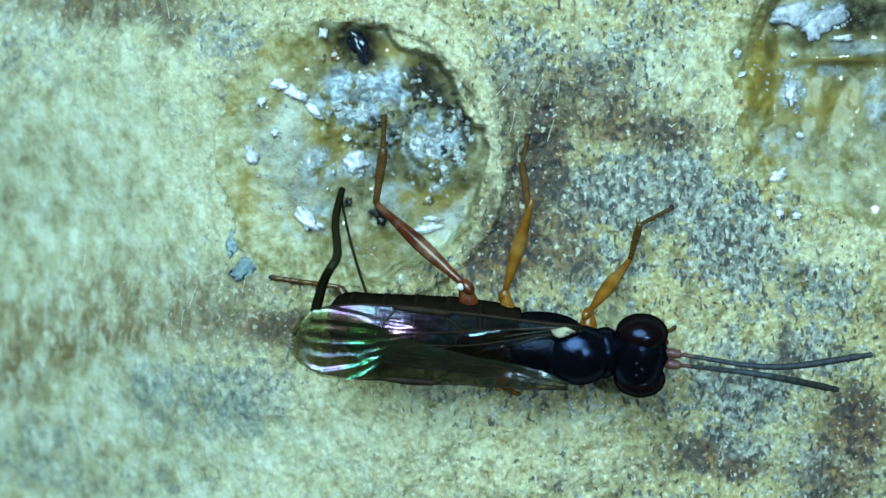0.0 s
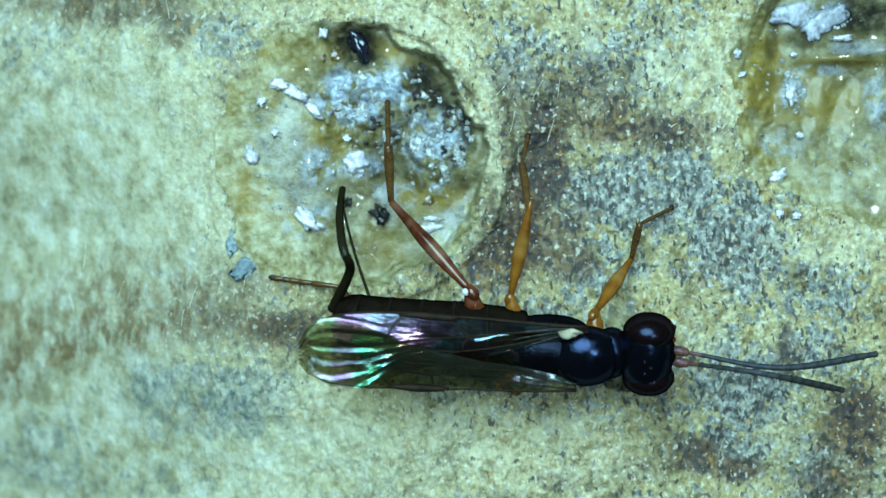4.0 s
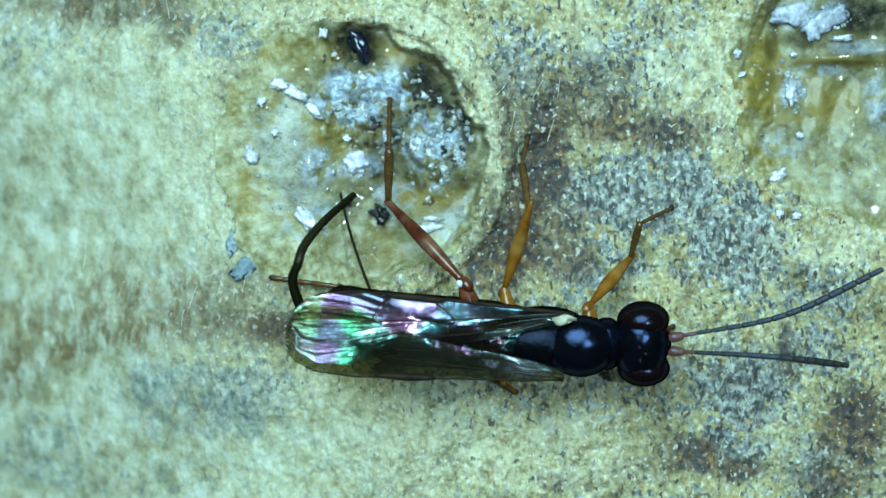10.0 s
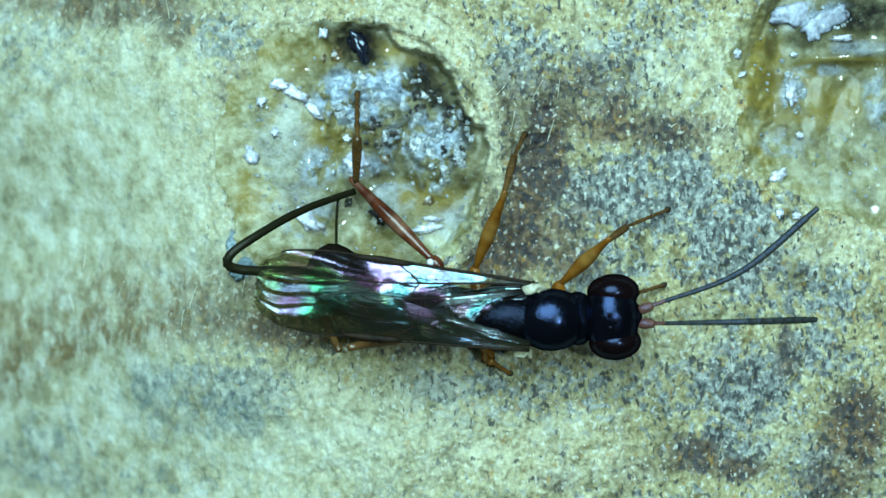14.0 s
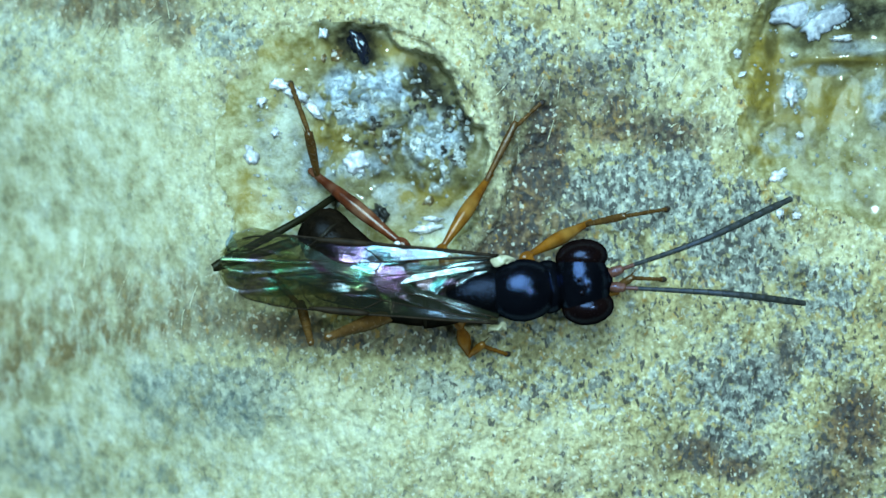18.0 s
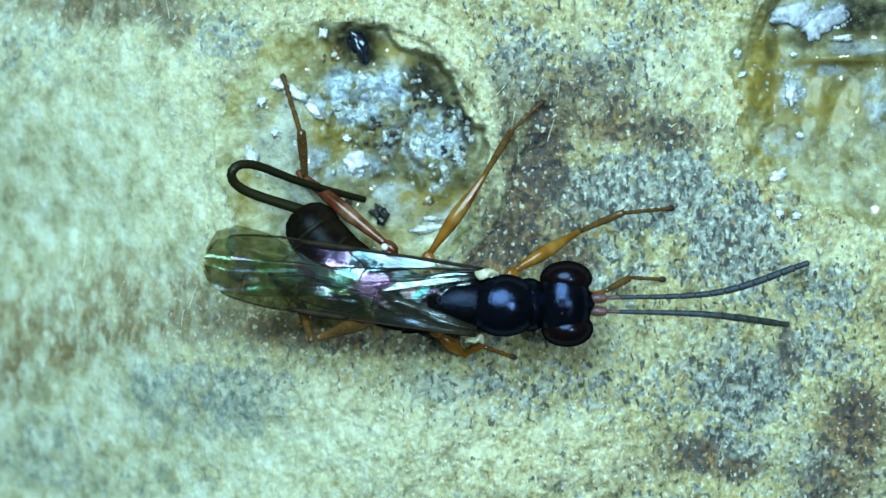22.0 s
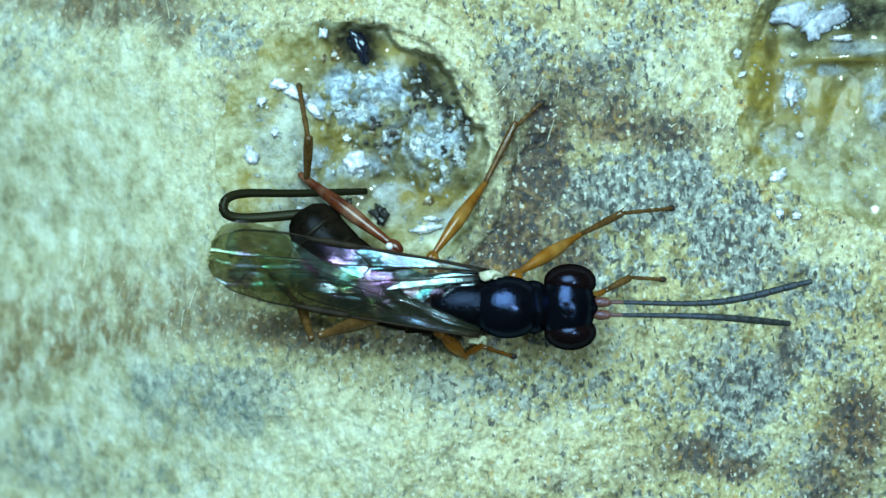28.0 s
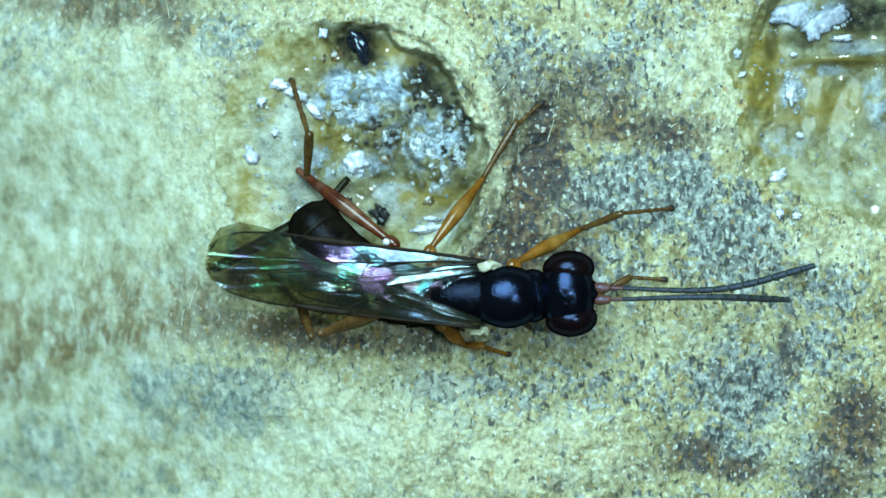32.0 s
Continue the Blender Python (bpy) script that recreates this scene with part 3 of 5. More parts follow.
for args_ in ((PALE_LUMPS, 16, 620, 180, 62, 48, 6, 20, 0.9), (PALE_LUMPS, 14, 690, 155, 60, 40, 6, 20, 0.9), (PALE_LUMPS, 14, 705, 240, 40, 50, 4, 10, 0.8),
              (PALE_LUMPS, 34, 775, 250, 52, 75, 4, 13, 0.75), (PALE_LUMPS, 14, 640, 295, 70, 22, 4, 10, 0.8), (PALE_LUMPS, 22, 815, 230, 22, 60, 3, 8, 0.5),
              (PALE_LUMPS, 14, 560, 290, 34, 36, 3, 8, 0.7), (PALE_LUMPS, 14, 600, 400, 110, 60, 2, 5, 0.6), (PALE_LUMPS, 14, 780, 380, 60, 60, 2, 5, 0.6),
              (AMBER_LUMPS, 4, 590, 245, 36, 30, 18, 34, 0.97), (AMBER_LUMPS, 3, 690, 285, 26, 22, 16, 30, 0.97), (AMBER_LUMPS, 4, 755, 345, 60, 20, 16, 30, 0.97),
              (AMBER_LUMPS, 6, 545, 105, 60, 24, 14, 30, 0.9), (AMBER_LUMPS, 3, 665, 240, 26, 34, 12, 20, 0.97), (AMBER_LUMPS, 4, 470, 300, 40, 90, 14, 26, 0.98),
              # the 170 tiny pale beads are added as glints all over the resin
              (PALE_LUMPS, 170, 640, 270, 225, 210, 1.2, 3.6, 0.3), (DARK_LUMPS, 16, 775, 160, 70, 34, 4, 11, 0.7, 42), (DARK_LUMPS, 10, 670, 232, 30, 30, 5, 11, 0.7),
              (DARK_LUMPS, 14, 805, 240, 28, 60, 3, 7, 0.5), (DARK_LUMPS, 10, 720, 190, 40, 34, 3, 7, 0.6)):
    scatter(0, *args_)
for args_ in ((PALE_LUMPS, 22, 1402, 165, 22, 38, 3, 8, 0.6), (PALE_LUMPS, 24, 1440, 35, 70, 22, 3, 8, 0.7), (PALE_LUMPS, 30, 1335, 110, 50, 90, 1.5, 4),
              (PALE_LUMPS, 20, 1330, 260, 30, 70, 1.5, 4.5), (PALE_LUMPS, 20, 1480, 300, 90, 60, 1.5, 4, 0.5)):
    scatter(1, *args_)
# more tiny beads, added for the sparkle of the second hollow
scatter(1, PALE_LUMPS, 60, 1440, 150, 150, 230, 1.2, 3.4, 0.3)


def flake(u, v, along_, across, turn, base, mat, name, label, category, seed, thick=0.05, ragged=0.85):
    """A ragged chip lying on the surface."""
    me = lump(name, seed * 0.7 + 2, mat, ragged, 1.0, True, 3)
    for vert in me.vertices:
        x, y, z = vert.co
        rag = 1 + 0.35 * noise.noise(Vector((x * 3, y * 3, seed)))
        vert.co = Vector((x * along_ * UNIT * rag, y * across * UNIT * rag, (z * 0.5 + 0.12 * noise.noise(Vector((x * 4, y * 4, seed + 9)))) * 2 * thick)) * MM
    ob = new(name, me)
    p = at(u, v, base)
    ob.matrix_basis = shift(p.x, p.y, p.z, 0, 0, turn)
    return tagged(ob, label, category)


@functools.lru_cache(maxsize=None)
def resin_level(u, v):
    a, b = pit_depths(np.array([float(u)]), np.array([float(v)]))
    if a[0] > 0.15:
        return float(resin_one(np.array([float(u)]), np.array([float(v)]))[0])
    if b[0] > 0.15:
        return float(resin_two(np.array([float(u)]), np.array([float(v)]))[0])
    return ground_at(u, v)


# bright highlights of the wet resin, set down as fixed white flakes
CHIPS = ((630, 288, 19, 16, 0), (545, 390, 26, 13, -35), (445, 276, 10, 17, 10), (520, 165, 28, 9, -28), (555, 195, 20, 8, -50), (495, 150, 18, 9, -5),
         (463, 180, 9, 7, 20), (572, 58, 8, 9, 0), (487, 235, 6, 8, 0), (755, 405, 22, 7, 8), (765, 388, 16, 4, 0), (615, 245, 7, 6, 0))
for n_, (u_, v_, a_, b_, turn_) in enumerate(CHIPS):
    tagged(flake(u_, v_, a_, b_, turn_, resin_level(u_, v_) + 0.03, GLOSS_WHITE, "wax_flake", "glossy white flake standing in for a highlight on the wet resin", "flake", n_), group="white flakes")
# white flakes for the highlights in the second hollow
CHIPS_TWO = ((1376, 312, 13, 10, 30), (1400, 165, 9, 17, 10), (1305, 95, 7, 8, 0),
             (1313, 132, 8, 4, 25), (1380, 378, 7, 7, 0), (1410, 382, 8, 6, 0), (1415, 240, 6, 6, 0), (1405, 97, 7, 4, 0), (1490, 68, 18, 5, 5))
for n_, (u_, v_, a_, b_, turn_) in enumerate(CHIPS_TWO):
    tagged(flake(u_, v_, a_, b_, turn_, resin_level(u_, v_) + 0.03, GLOSS_WHITE, "wax_flake", "glossy white flake standing in for a highlight on the wet resin", "flake", 40 + n_), group="white flakes")
for n_, (u_, v_, a_, b_, turn_) in enumerate(((1412, 24, 48, 20, 8), (1462, 36, 44, 18, 28), (1440, 52, 16, 20, 0))):
    flake(u_, v_, a_, b_, turn_, resin_level(u_, v_) + 0.02, CRUST, "resin_crust", "thin lilac-grey crust drying on the yellow resin", "crust", 60 + n_, 0.03, 0.3)
flake(636, 80, 15, 34, 24, resin_level(636, 80) + 0.0, BUBBLE, "resin_bubble", "smooth dark glassy bubble at the rim of the resin", "bubble", 70, 0.13, 0.45)
flake(673, 381, 13, 16, 20, resin_level(673, 381) + 0.05, CRUMB, "dark_crumb", "black ragged crumb lying on the resin", "crumb", 90, 0.12, 0.95)
flake(617, 358, 6, 8, 0, resin_level(617, 358) + 0.05, CRUMB, "dark_crumb", "tiny black oval speck on the resin", "crumb", 91, 0.10)
flake(412, 430, 12, 22, -10, ground_at(412, 430) + 0.015, MOULD, "mould_flake", "small blue-grey mould flake on the wood", "flake", 92, 0.008, 0.5)
flake(432, 475, 26, 14, 35, ground_at(432, 475) + 0.015, MOULD, "mould_flake", "small blue-grey mould flake on the wood", "flake", 93, 0.008, 0.5)


# ---- loose pale fibres standing off the wood ----
def fibre_tuft(count, cu, cv, ru, rv, angle, spread, short, long_, seed):
    rnd = random.Random(seed)
    verts, faces = [], []
    for _ in range(count // 3):
        u, v = cu + ru * rnd.uniform(-1, 1), cv + rv * rnd.uniform(-1, 1)
        if max(pit_depths(np.array([u]), np.array([v]))) > 0.1:
            continue
        a, ln = radians(angle + rnd.gauss(0, spread)), rnd.uniform(short, long_)
        bow = rnd.uniform(-0.2, 0.2)
        pts = []
        for k in range(6):
            s = k / 5 - 0.5
            p, q = u + ln * s * math.cos(a) - bow * ln * s * s * math.sin(a), v - ln * s * math.sin(a) + bow * ln * s * s * math.cos(a)
            pts.append(at(p, q, ground_at(p, q) + 0.008 + 0.012 * rnd.random()))
        r = rnd.uniform(0.004, 0.008)
        vs, fs = tube(pts, r, r * 0.6, 5)
        faces += [tuple(i + len(verts) for i in f) for f in fs]
        verts += vs
    return verts, faces


all_v, all_f = [], []
for args_ in ((14, 1040, 170, 90, 90, 72, 16, 20, 60, 1), (20, 890, 150, 30, 140, 80, 14, 15, 40, 2),
              (30, 300, 500, 190, 80, 80, 14, 30, 60, 4), (30, 720, 50, 90, 40, -30, 18, 15, 35, 5), (24, 1250, 150, 60, 130, 60, 30, 12, 35, 6),
              (40, 1350, 750, 200, 110, 75, 25, 12, 35, 7), (24, 300, 40, 140, 40, 80, 20, 15, 40, 8), (24, 1050, 780, 160, 80, 60, 30, 12, 30, 9)):
    v_, f_ = fibre_tuft(*args_)
    all_f += [tuple(i + len(all_v) for i in f) for f in f_]
    all_v += v_
tagged(new("wood_fibres", mesh_of("wood_fibres", all_v, all_f, FIBRE)), "fine pale loose fibres on the weathered wood", "fibres", kind="stuff")


# ---- the wasp: parts in millimetres, nose to +x ----
def lathe(profile, sides=14, squash=1.0):
    """A closed body of revolution along x; profile is (x, radius) from tail to nose."""
    verts, faces = [], []
    for x, r in profile:
        for k in range(sides):
            a = 2 * math.pi * k / sides
            verts.append((x, r * math.cos(a), r * squash * math.sin(a)))
    for i in range(len(profile) - 1):
        for k in range(sides):
            n = (k + 1) % sides
            faces.append((i * sides + k, i * sides + n, (i + 1) * sides + n, (i + 1) * sides + k))
    faces.append(tuple(range(sides))[::-1])
    faces.append(tuple(range((len(profile) - 1) * sides, len(profile) * sides)))
    return verts, [f[::-1] for f in faces]


def spindle(length, r0, r1, r2, where=0.5, n=9, squash=1.0, sides=12):
    """A rounded limb piece from x = 0 to length, r0 at the root, r1 at its thickest, r2 at the end."""
    prof = [(-0.6 * r0, 0.35 * r0)]
    for i in range(n + 1):
        s = i / n
        r = r0 + (r1 - r0) * step(0, where, s) if s < where else r1 + (r2 - r1) * step(where, 1, s)
        prof.append((s * length, float(r)))
    prof.append((length + 0.6 * r2, 0.35 * r2))
    return lathe(prof, sides, squash)


def egg(cx, cy, cz, rx, ry, rz, n=20, sides=28, pinch=0.0, turn=0.0):
    verts, faces = [], []
    for i in range(n + 1):
        th = math.pi * (0.02 + 0.96 * i / n)
        for k in range(sides):
            a = 2 * math.pi * k / sides
            x = -math.cos(th)
            taper = 1 - pinch * (0.5 - 0.5 * x)
            p = Matrix.Rotation(radians(turn), 3, "Z") @ Vector((rx * x, ry * taper * math.sin(th) * math.cos(a), rz * taper * math.sin(th) * math.sin(a)))
            verts.append((cx + p.x, cy + p.y, cz + p.z))
    for i in range(n):
        for k in range(sides):
            m = (k + 1) % sides
            faces.append((i * sides + k, (i + 1) * sides + k, (i + 1) * sides + m, i * sides + m))
    faces.append(tuple(range(sides)))
    faces.append(tuple(range(n * sides, (n + 1) * sides))[::-1])
    return verts, faces


wasp = tagged(new("wasp"), "small shiny black wasp with orange legs drilling into resin", "insect")
HEAD_X, CORE = 0.83, 0.95          # head centre ahead of the mid body; height of the mid body's axis


def solid(name, shape, mat, parent, label="", m=None):
    return part(name, mesh_of(name, shape[0], shape[1], mat), parent, label, m)


thorax = solid("thorax", egg(0.0, 0.0, CORE + 0.03, 0.50, 0.43, 0.35), BLACK, wasp, "glossy blue-black rounded thorax")
solid("scutellum", egg(-0.50, 0.03, CORE - 0.06, 0.66, 0.36, 0.32, 18, 28), DULL, thorax)
solid("propodeum", egg(-0.86, 0.04, CORE - 0.16, 0.34, 0.25, 0.22, 14, 20), DULL, thorax)
solid("pronotum", egg(0.36, 0.0, CORE - 0.06, 0.28, 0.37, 0.30, 14, 24), BLACK, thorax)
solid("pleuron", egg(-0.55, 0.26, CORE - 0.20, 0.62, 0.26, 0.26, 14, 20), DULL, thorax)
solid("neck", spindle(0.22, 0.10, 0.11, 0.09), BLACK, thorax, "", shift(0.45, 0, CORE - 0.02))
for side_ in (1, -1):
    plate = egg(-0.22 if side_ > 0 else -0.40, side_ * 0.45, CORE + (0.24 if side_ > 0 else 0.05), 0.13, 0.065 if side_ > 0 else 0.045, 0.05, 12, 18)
    plate = [tuple(Vector(p) + 0.11 * noise.noise_vector(Vector(p) * 11) * Vector((1, 0.7, 0.3)).length * 0.5) for p in plate[0]], plate[1]
    solid("tegula", plate, CREAM, thorax, "ragged cream wing-base plate")
head = solid("head", egg(HEAD_X - 0.01, 0.0, CORE + 0.02, 0.38, 0.56, 0.37, 20, 36), BLACK, wasp, "broad glossy black head")
for side_ in (1, -1):
    solid("eye", egg(HEAD_X + 0.03, side_ * 0.345, CORE + 0.005, 0.36, 0.25, 0.345, 20, 28), EYE_BROWN, head, "large dark brown compound eye")
    solid("mandible", egg(HEAD_X + 0.33, side_ * 0.10, CORE - 0.24, 0.10, 0.07, 0.06, 10, 12), RED_LEG, head, "red-brown mandible")
solid("occiput", egg(HEAD_X - 0.11, 0.0, CORE - 0.02, 0.25, 0.50, 0.33, 16, 28), BLACK, head)
solid("face", egg(HEAD_X + 0.22, 0.0, CORE - 0.05, 0.20, 0.22, 0.26, 14, 20), BLACK, head)
for dx_, dy_ in ((0.03, 0.0), (-0.05, 0.09), (-0.05, -0.09)):
    solid("ocellus", egg(HEAD_X + dx_, dy_ - 0.04, CORE + 0.385, 0.035, 0.035, 0.03, 8, 10), EYE_BROWN, head, "tiny glassy simple eye")


# ---- wings ----
W_S = (0.0, 0.15, 0.40, 0.60, 0.78, 0.90, 0.97, 1.0)
W_IN = (0.10, 0.27, 0.56, 0.74, 0.95, 0.96, 0.84, 0.62)
W_OVER = (0.10, 0.23, 0.44, 0.62, 0.92, 0.97, 0.86, 0.62)
W_OUT = (0.0, 0.0, 0.0, 0.0, 0.02, 0.09, 0.20, 0.36)


# cells between the veins: place along and across the blade, tilt along and across in degrees, film colour, gloss
CELLS = ((0.10, 0.30, 2, -4, (0.40, 0.55, 0.70), 0.35), (0.12, 0.75, -1, 2, (0.60, 0.85, 0.95), 1.6), (0.26, 0.62, 1, -6, (0.35, 0.50, 0.65), 0.3),
         (0.24, 0.92, 0, 2, (0.62, 0.90, 0.95), 1.5), (0.30, 0.22, -2, 1, (0.38, 0.62, 0.95), 1.7), (0.42, 0.30, 2, 2, (0.38, 0.68, 1.0), 1.7),
         (0.40, 0.74, -3, -5, (0.75, 0.30, 0.80), 0.6), (0.50, 0.66, 1, 1, (0.20, 0.80, 0.95), 2.0), (0.55, 0.22, -2, -1, (0.55, 0.36, 0.88), 1.2),
         (0.60, 0.50, 3, 2, (0.90, 0.36, 0.75), 1.9), (0.62, 0.86, -2, -7, (0.35, 0.65, 0.70), 0.3), (0.70, 0.18, 2, 3, (0.60, 0.45, 0.90), 0.8),
         (0.70, 0.66, -2, -2, (0.20, 0.70, 0.55), 0.9), (0.78, 0.42, 1, 2, (0.06, 0.85, 0.28), 0.9), (0.78, 0.88, -1, -3, (0.12, 0.80, 0.45), 0.6),
         (0.86, 0.22, 2, 1, (0.75, 0.32, 0.90), 0.6), (0.86, 0.55, -2, -1, (0.55, 0.40, 0.85), 0.6), (0.86, 0.86, 1, 2, (0.75, 0.30, 0.95), 0.6),
         (0.95, 0.20, 1, 1, (0.65, 1.0, 0.70), 0.6), (0.95, 0.52, -1, -1, (0.45, 1.0, 0.50), 0.6), (0.95, 0.84, 1, 1, (0.80, 0.85, 0.95), 0.6))


def cell_weights(s, q):
    w = [math.exp(-420 * (((s - c[0]) * 1.6) ** 2 + ((q - c[1]) * 0.62) ** 2)) + 1e-9 for c in CELLS]
    return [k / sum(w) for k in w]


def wing_lift(width, sag, s, q, y, twist, pleat, root):
    """Height of the blade: camber, ripples, a twist that grows towards the tip, and fine pleats at the tip."""
    end = float(step(0.48, 0.80, s))
    fan = (q - 0.5) / max(s - 0.40, 0.2) * 0.58
    flat = sum(w * (math.tan(radians(c[2])) * (s - c[0]) * 3.8 + math.tan(radians(c[3])) * (q - c[1]) * width * 0.7) for w, c in zip(cell_weights(s, q), CELLS))
    return (sag * math.sin(math.pi * s * 0.9) - 0.10 * width * (q - 0.35) ** 2 + 0.012 * math.sin(9 * s + 5 * q) + flat
            - twist * end * y - root * y * float(1 - step(0.12, 0.42, s)) + pleat * end * (math.sin(2 * math.pi * 4.4 * fan) + 0.5 * math.sin(2 * math.pi * 8.3 * fan + 1)))


def wing_shape(length, width, side, sag, twist, pleat, root):
    """A thin cambered blade from x = 0 to -length; its stiff front edge lies at y = 0, its soft edge on the other side."""
    nx, ny = 60, 40
    verts, faces, film = [], [], []
    for layer in (0.004, -0.004):
        for i in range(nx + 1):
            s = i / nx
            a, b = float(np.interp(s, W_S, W_OUT)) * width, float(np.interp(s, W_S, W_IN if side < 0 else W_OVER)) * width
            for j in range(ny + 1):
                q = j / ny
                y = a + (b - a) * q
                z = wing_lift(width, sag, s, q, y, twist, pleat, root) + layer
                # the soft edge is notched between the pleats
                notch = 0.007 * length * (1 - math.cos(2 * math.pi * 5.0 * q)) * float(step(0.93, 1.0, s))
                verts.append((-s * length + notch, side * y, z))
                ws = cell_weights(s, q)
                film.append([sum(w * c[4][k] for w, c in zip(ws, CELLS)) for k in range(3)] + [sum(w * c[5] for w, c in zip(ws, CELLS))])
    n = (nx + 1) * (ny + 1)
    for i in range(nx):
        for j in range(ny):
            a = i * (ny + 1) + j
            f = (a, a + 1, a + ny + 2, a + ny + 1)
            faces += [f if side < 0 else f[::-1], tuple(n + k for k in (f[::-1] if side < 0 else f))]
    return verts, faces, film


def wing_point(length, width, side, sag, s, q, lift, twist, pleat, root):
    a, b = float(np.interp(s, W_S, W_OUT)) * width, float(np.interp(s, W_S, W_IN if side < 0 else W_OVER)) * width
    y = a + (b - a) * q
    return (-s * length, side * y, wing_lift(width, sag, s, q, y, twist, pleat, root) + lift)


def make_wing(name, length, width, side, sag, mat, label, full, twist, pleat, root):
    shape = wing_shape(length, width, side, sag, twist, pleat, root)
    w = solid(name, shape, mat, wasp, label)
    w.data.color_attributes.new("film", "FLOAT_COLOR", "POINT").data.foreach_set("color", np.array(shape[2], np.float32).ravel())
    runs = [(((0.0, 0.02), (0.25, 0.0), (0.52, 0.0), (0.8, 0.0), (0.93, 0.0)), 0.020, 0.008)]
    if full:
        runs += [(((0.0, 0.25), (0.2, 0.35), (0.42, 0.42)), 0.012, 0.008),
                 (((0.42, 0.42), (0.46, 0.22), (0.52, 0.02)), 0.009, 0.007),
                 (((0.42, 0.42), (0.55, 0.45), (0.72, 0.42), (0.93, 0.46)), 0.008, 0.004),
                 (((0.0, 0.6), (0.25, 0.78), (0.44, 0.76), (0.62, 0.82)), 0.010, 0.004),
                 (((0.42, 0.42), (0.44, 0.6), (0.44, 0.76)), 0.008, 0.007),
                 (((0.66, 0.02), (0.70, 0.22), (0.72, 0.42)), 0.008, 0.005),
                 (((0.44, 0.76), (0.60, 0.64), (0.78, 0.68), (0.92, 0.74)), 0.006, 0.003),
                 (((0.58, 0.46), (0.59, 0.56), (0.60, 0.64)), 0.006, 0.005)]
    bold = 1.5 if side < 0 else 1.0
    for pts, r0, r1 in runs:
        fine = []
        for i in range(len(pts) - 1):
            for k in range(5):
                t = k / 5
                fine.append((pts[i][0] * (1 - t) + pts[i + 1][0] * t, pts[i][1] * (1 - t) + pts[i + 1][1] * t))
        fine.append(pts[-1])
        solid("vein", tube([wing_point(length, width, side, sag, s, q, 0.006, twist, pleat, root) for s, q in fine], r0 * bold, r1 * bold, 6), VEIN, w)
    if full and side < 0:
        for q0, q1, reach in ((0.10, 0.34, 0.24), (0.30, 0.62, 0.27), (0.55, 0.95, 0.22)):
            solid("root_fold", tube([wing_point(length, width, side, sag, reach * k / 6, q0 + (q1 - q0) * k / 6, 0.010, twist, pleat, root) for k in range(7)], 0.006, 0.003, 6), FOLD, w, "pale fold at the wing root")
    if full:
        solid("stigma", tube([wing_point(length, width, side, sag, s, 0.03, 0.008, twist, pleat, root) for s in (0.46, 0.48, 0.50, 0.53, 0.56, 0.59, 0.62, 0.65, 0.68)], 0.055, 0.012, 8, True), VEIN, w, "dark wing spot on the front edge")
    return w


wing_right = make_wing("forewing", 3.80, 1.12, 1, 0.02, WING_TOP, "smoky translucent upper forewing with brown veins", True, 0.0, 0.004, 0.32)
wing_left = make_wing("forewing", 3.80, 1.06, -1, 0.02, WING_LOW, "iridescent translucent forewing lying under the other", True, -0.38, 0.006, 0.0)
hind_right = make_wing("hindwing", 2.6, 0.80, 1, 0.0, WING_HIND, "small smoky translucent hindwing", False, 0.0, 0.0, 0.0)
hind_left = make_wing("hindwing", 1.6, 0.60, -1, 0.0, WING_ROOT, "small clear translucent hindwing", False, 0.1, 0.0, 0.0)

# ---- abdomen, sheath, drill, feelers ----
BELLY = (0.33, 0.41, 0.44, 0.43, 0.41, 0.385, 0.33)
tergites = []
for i_ in range(6):
    a_, b_ = BELLY[i_], BELLY[i_ + 1]
    long_ = 0.62
    prof_ = [(-0.05, a_ * 0.6), (0.0, a_ * 0.97), (long_ * 0.3, (a_ + b_) * 0.5), (long_ * 0.75, b_ * 1.0), (long_ * 0.86, b_ * 1.005), (long_ * 0.9, b_ * 0.9)]
    if i_ == 5:
        prof_ = [(-0.05, a_ * 0.6), (0.0, a_), (0.12, a_ * 1.0), (0.25, a_ * 0.93), (0.36, a_ * 0.76), (0.43, a_ * 0.45), (0.45, a_ * 0.15)]
    tergites.append(solid("tergite", lathe(prof_, 26, 1.05), TAIL, wasp, "dark brown abdomen plate"))
    if i_ < 5:
        solid("hind_edge", lathe([(long_ * 0.84, b_ * 0.98), (long_ * 0.86, b_ * 1.018), (long_ * 0.93, b_ * 1.012), (long_ * 0.94, b_ * 0.95)], 26, 1.05), BAND, tergites[-1], "thin paler hind edge of the plate")

SHEATH_N, SHEATH_LEN = 56, 3.52
sheath = []
for i_ in range(SHEATH_N):
    ln_ = SHEATH_LEN / SHEATH_N
    shape_ = tube([(ln_ * k - 0.03 * (k == 0) + 0.03 * (k == 1), 0, 0) for k in (0, 0.5, 1)], 0.074 - 0.026 * i_ / SHEATH_N, 0.074 - 0.026 * (i_ + 1) / SHEATH_N, 14)
    if 0 < i_ < SHEATH_N - 1:
        shape_ = shape_[0], shape_[1][:-2]
    root_ = wasp if i_ == 0 else sheath[0]
    sheath.append(solid("ovipositor_sheath" if i_ == 0 else "sheath_piece", shape_, SHEATH, root_, "black bendable drill sheath" if i_ == 0 else ""))
drill = solid("ovipositor", tube([(2.1 * k / 10, 0.05 * math.sin(math.pi * k / 10), 0) for k in range(11)], 0.022, 0.018), SHEATH, wasp, "thin dark drilling needle")

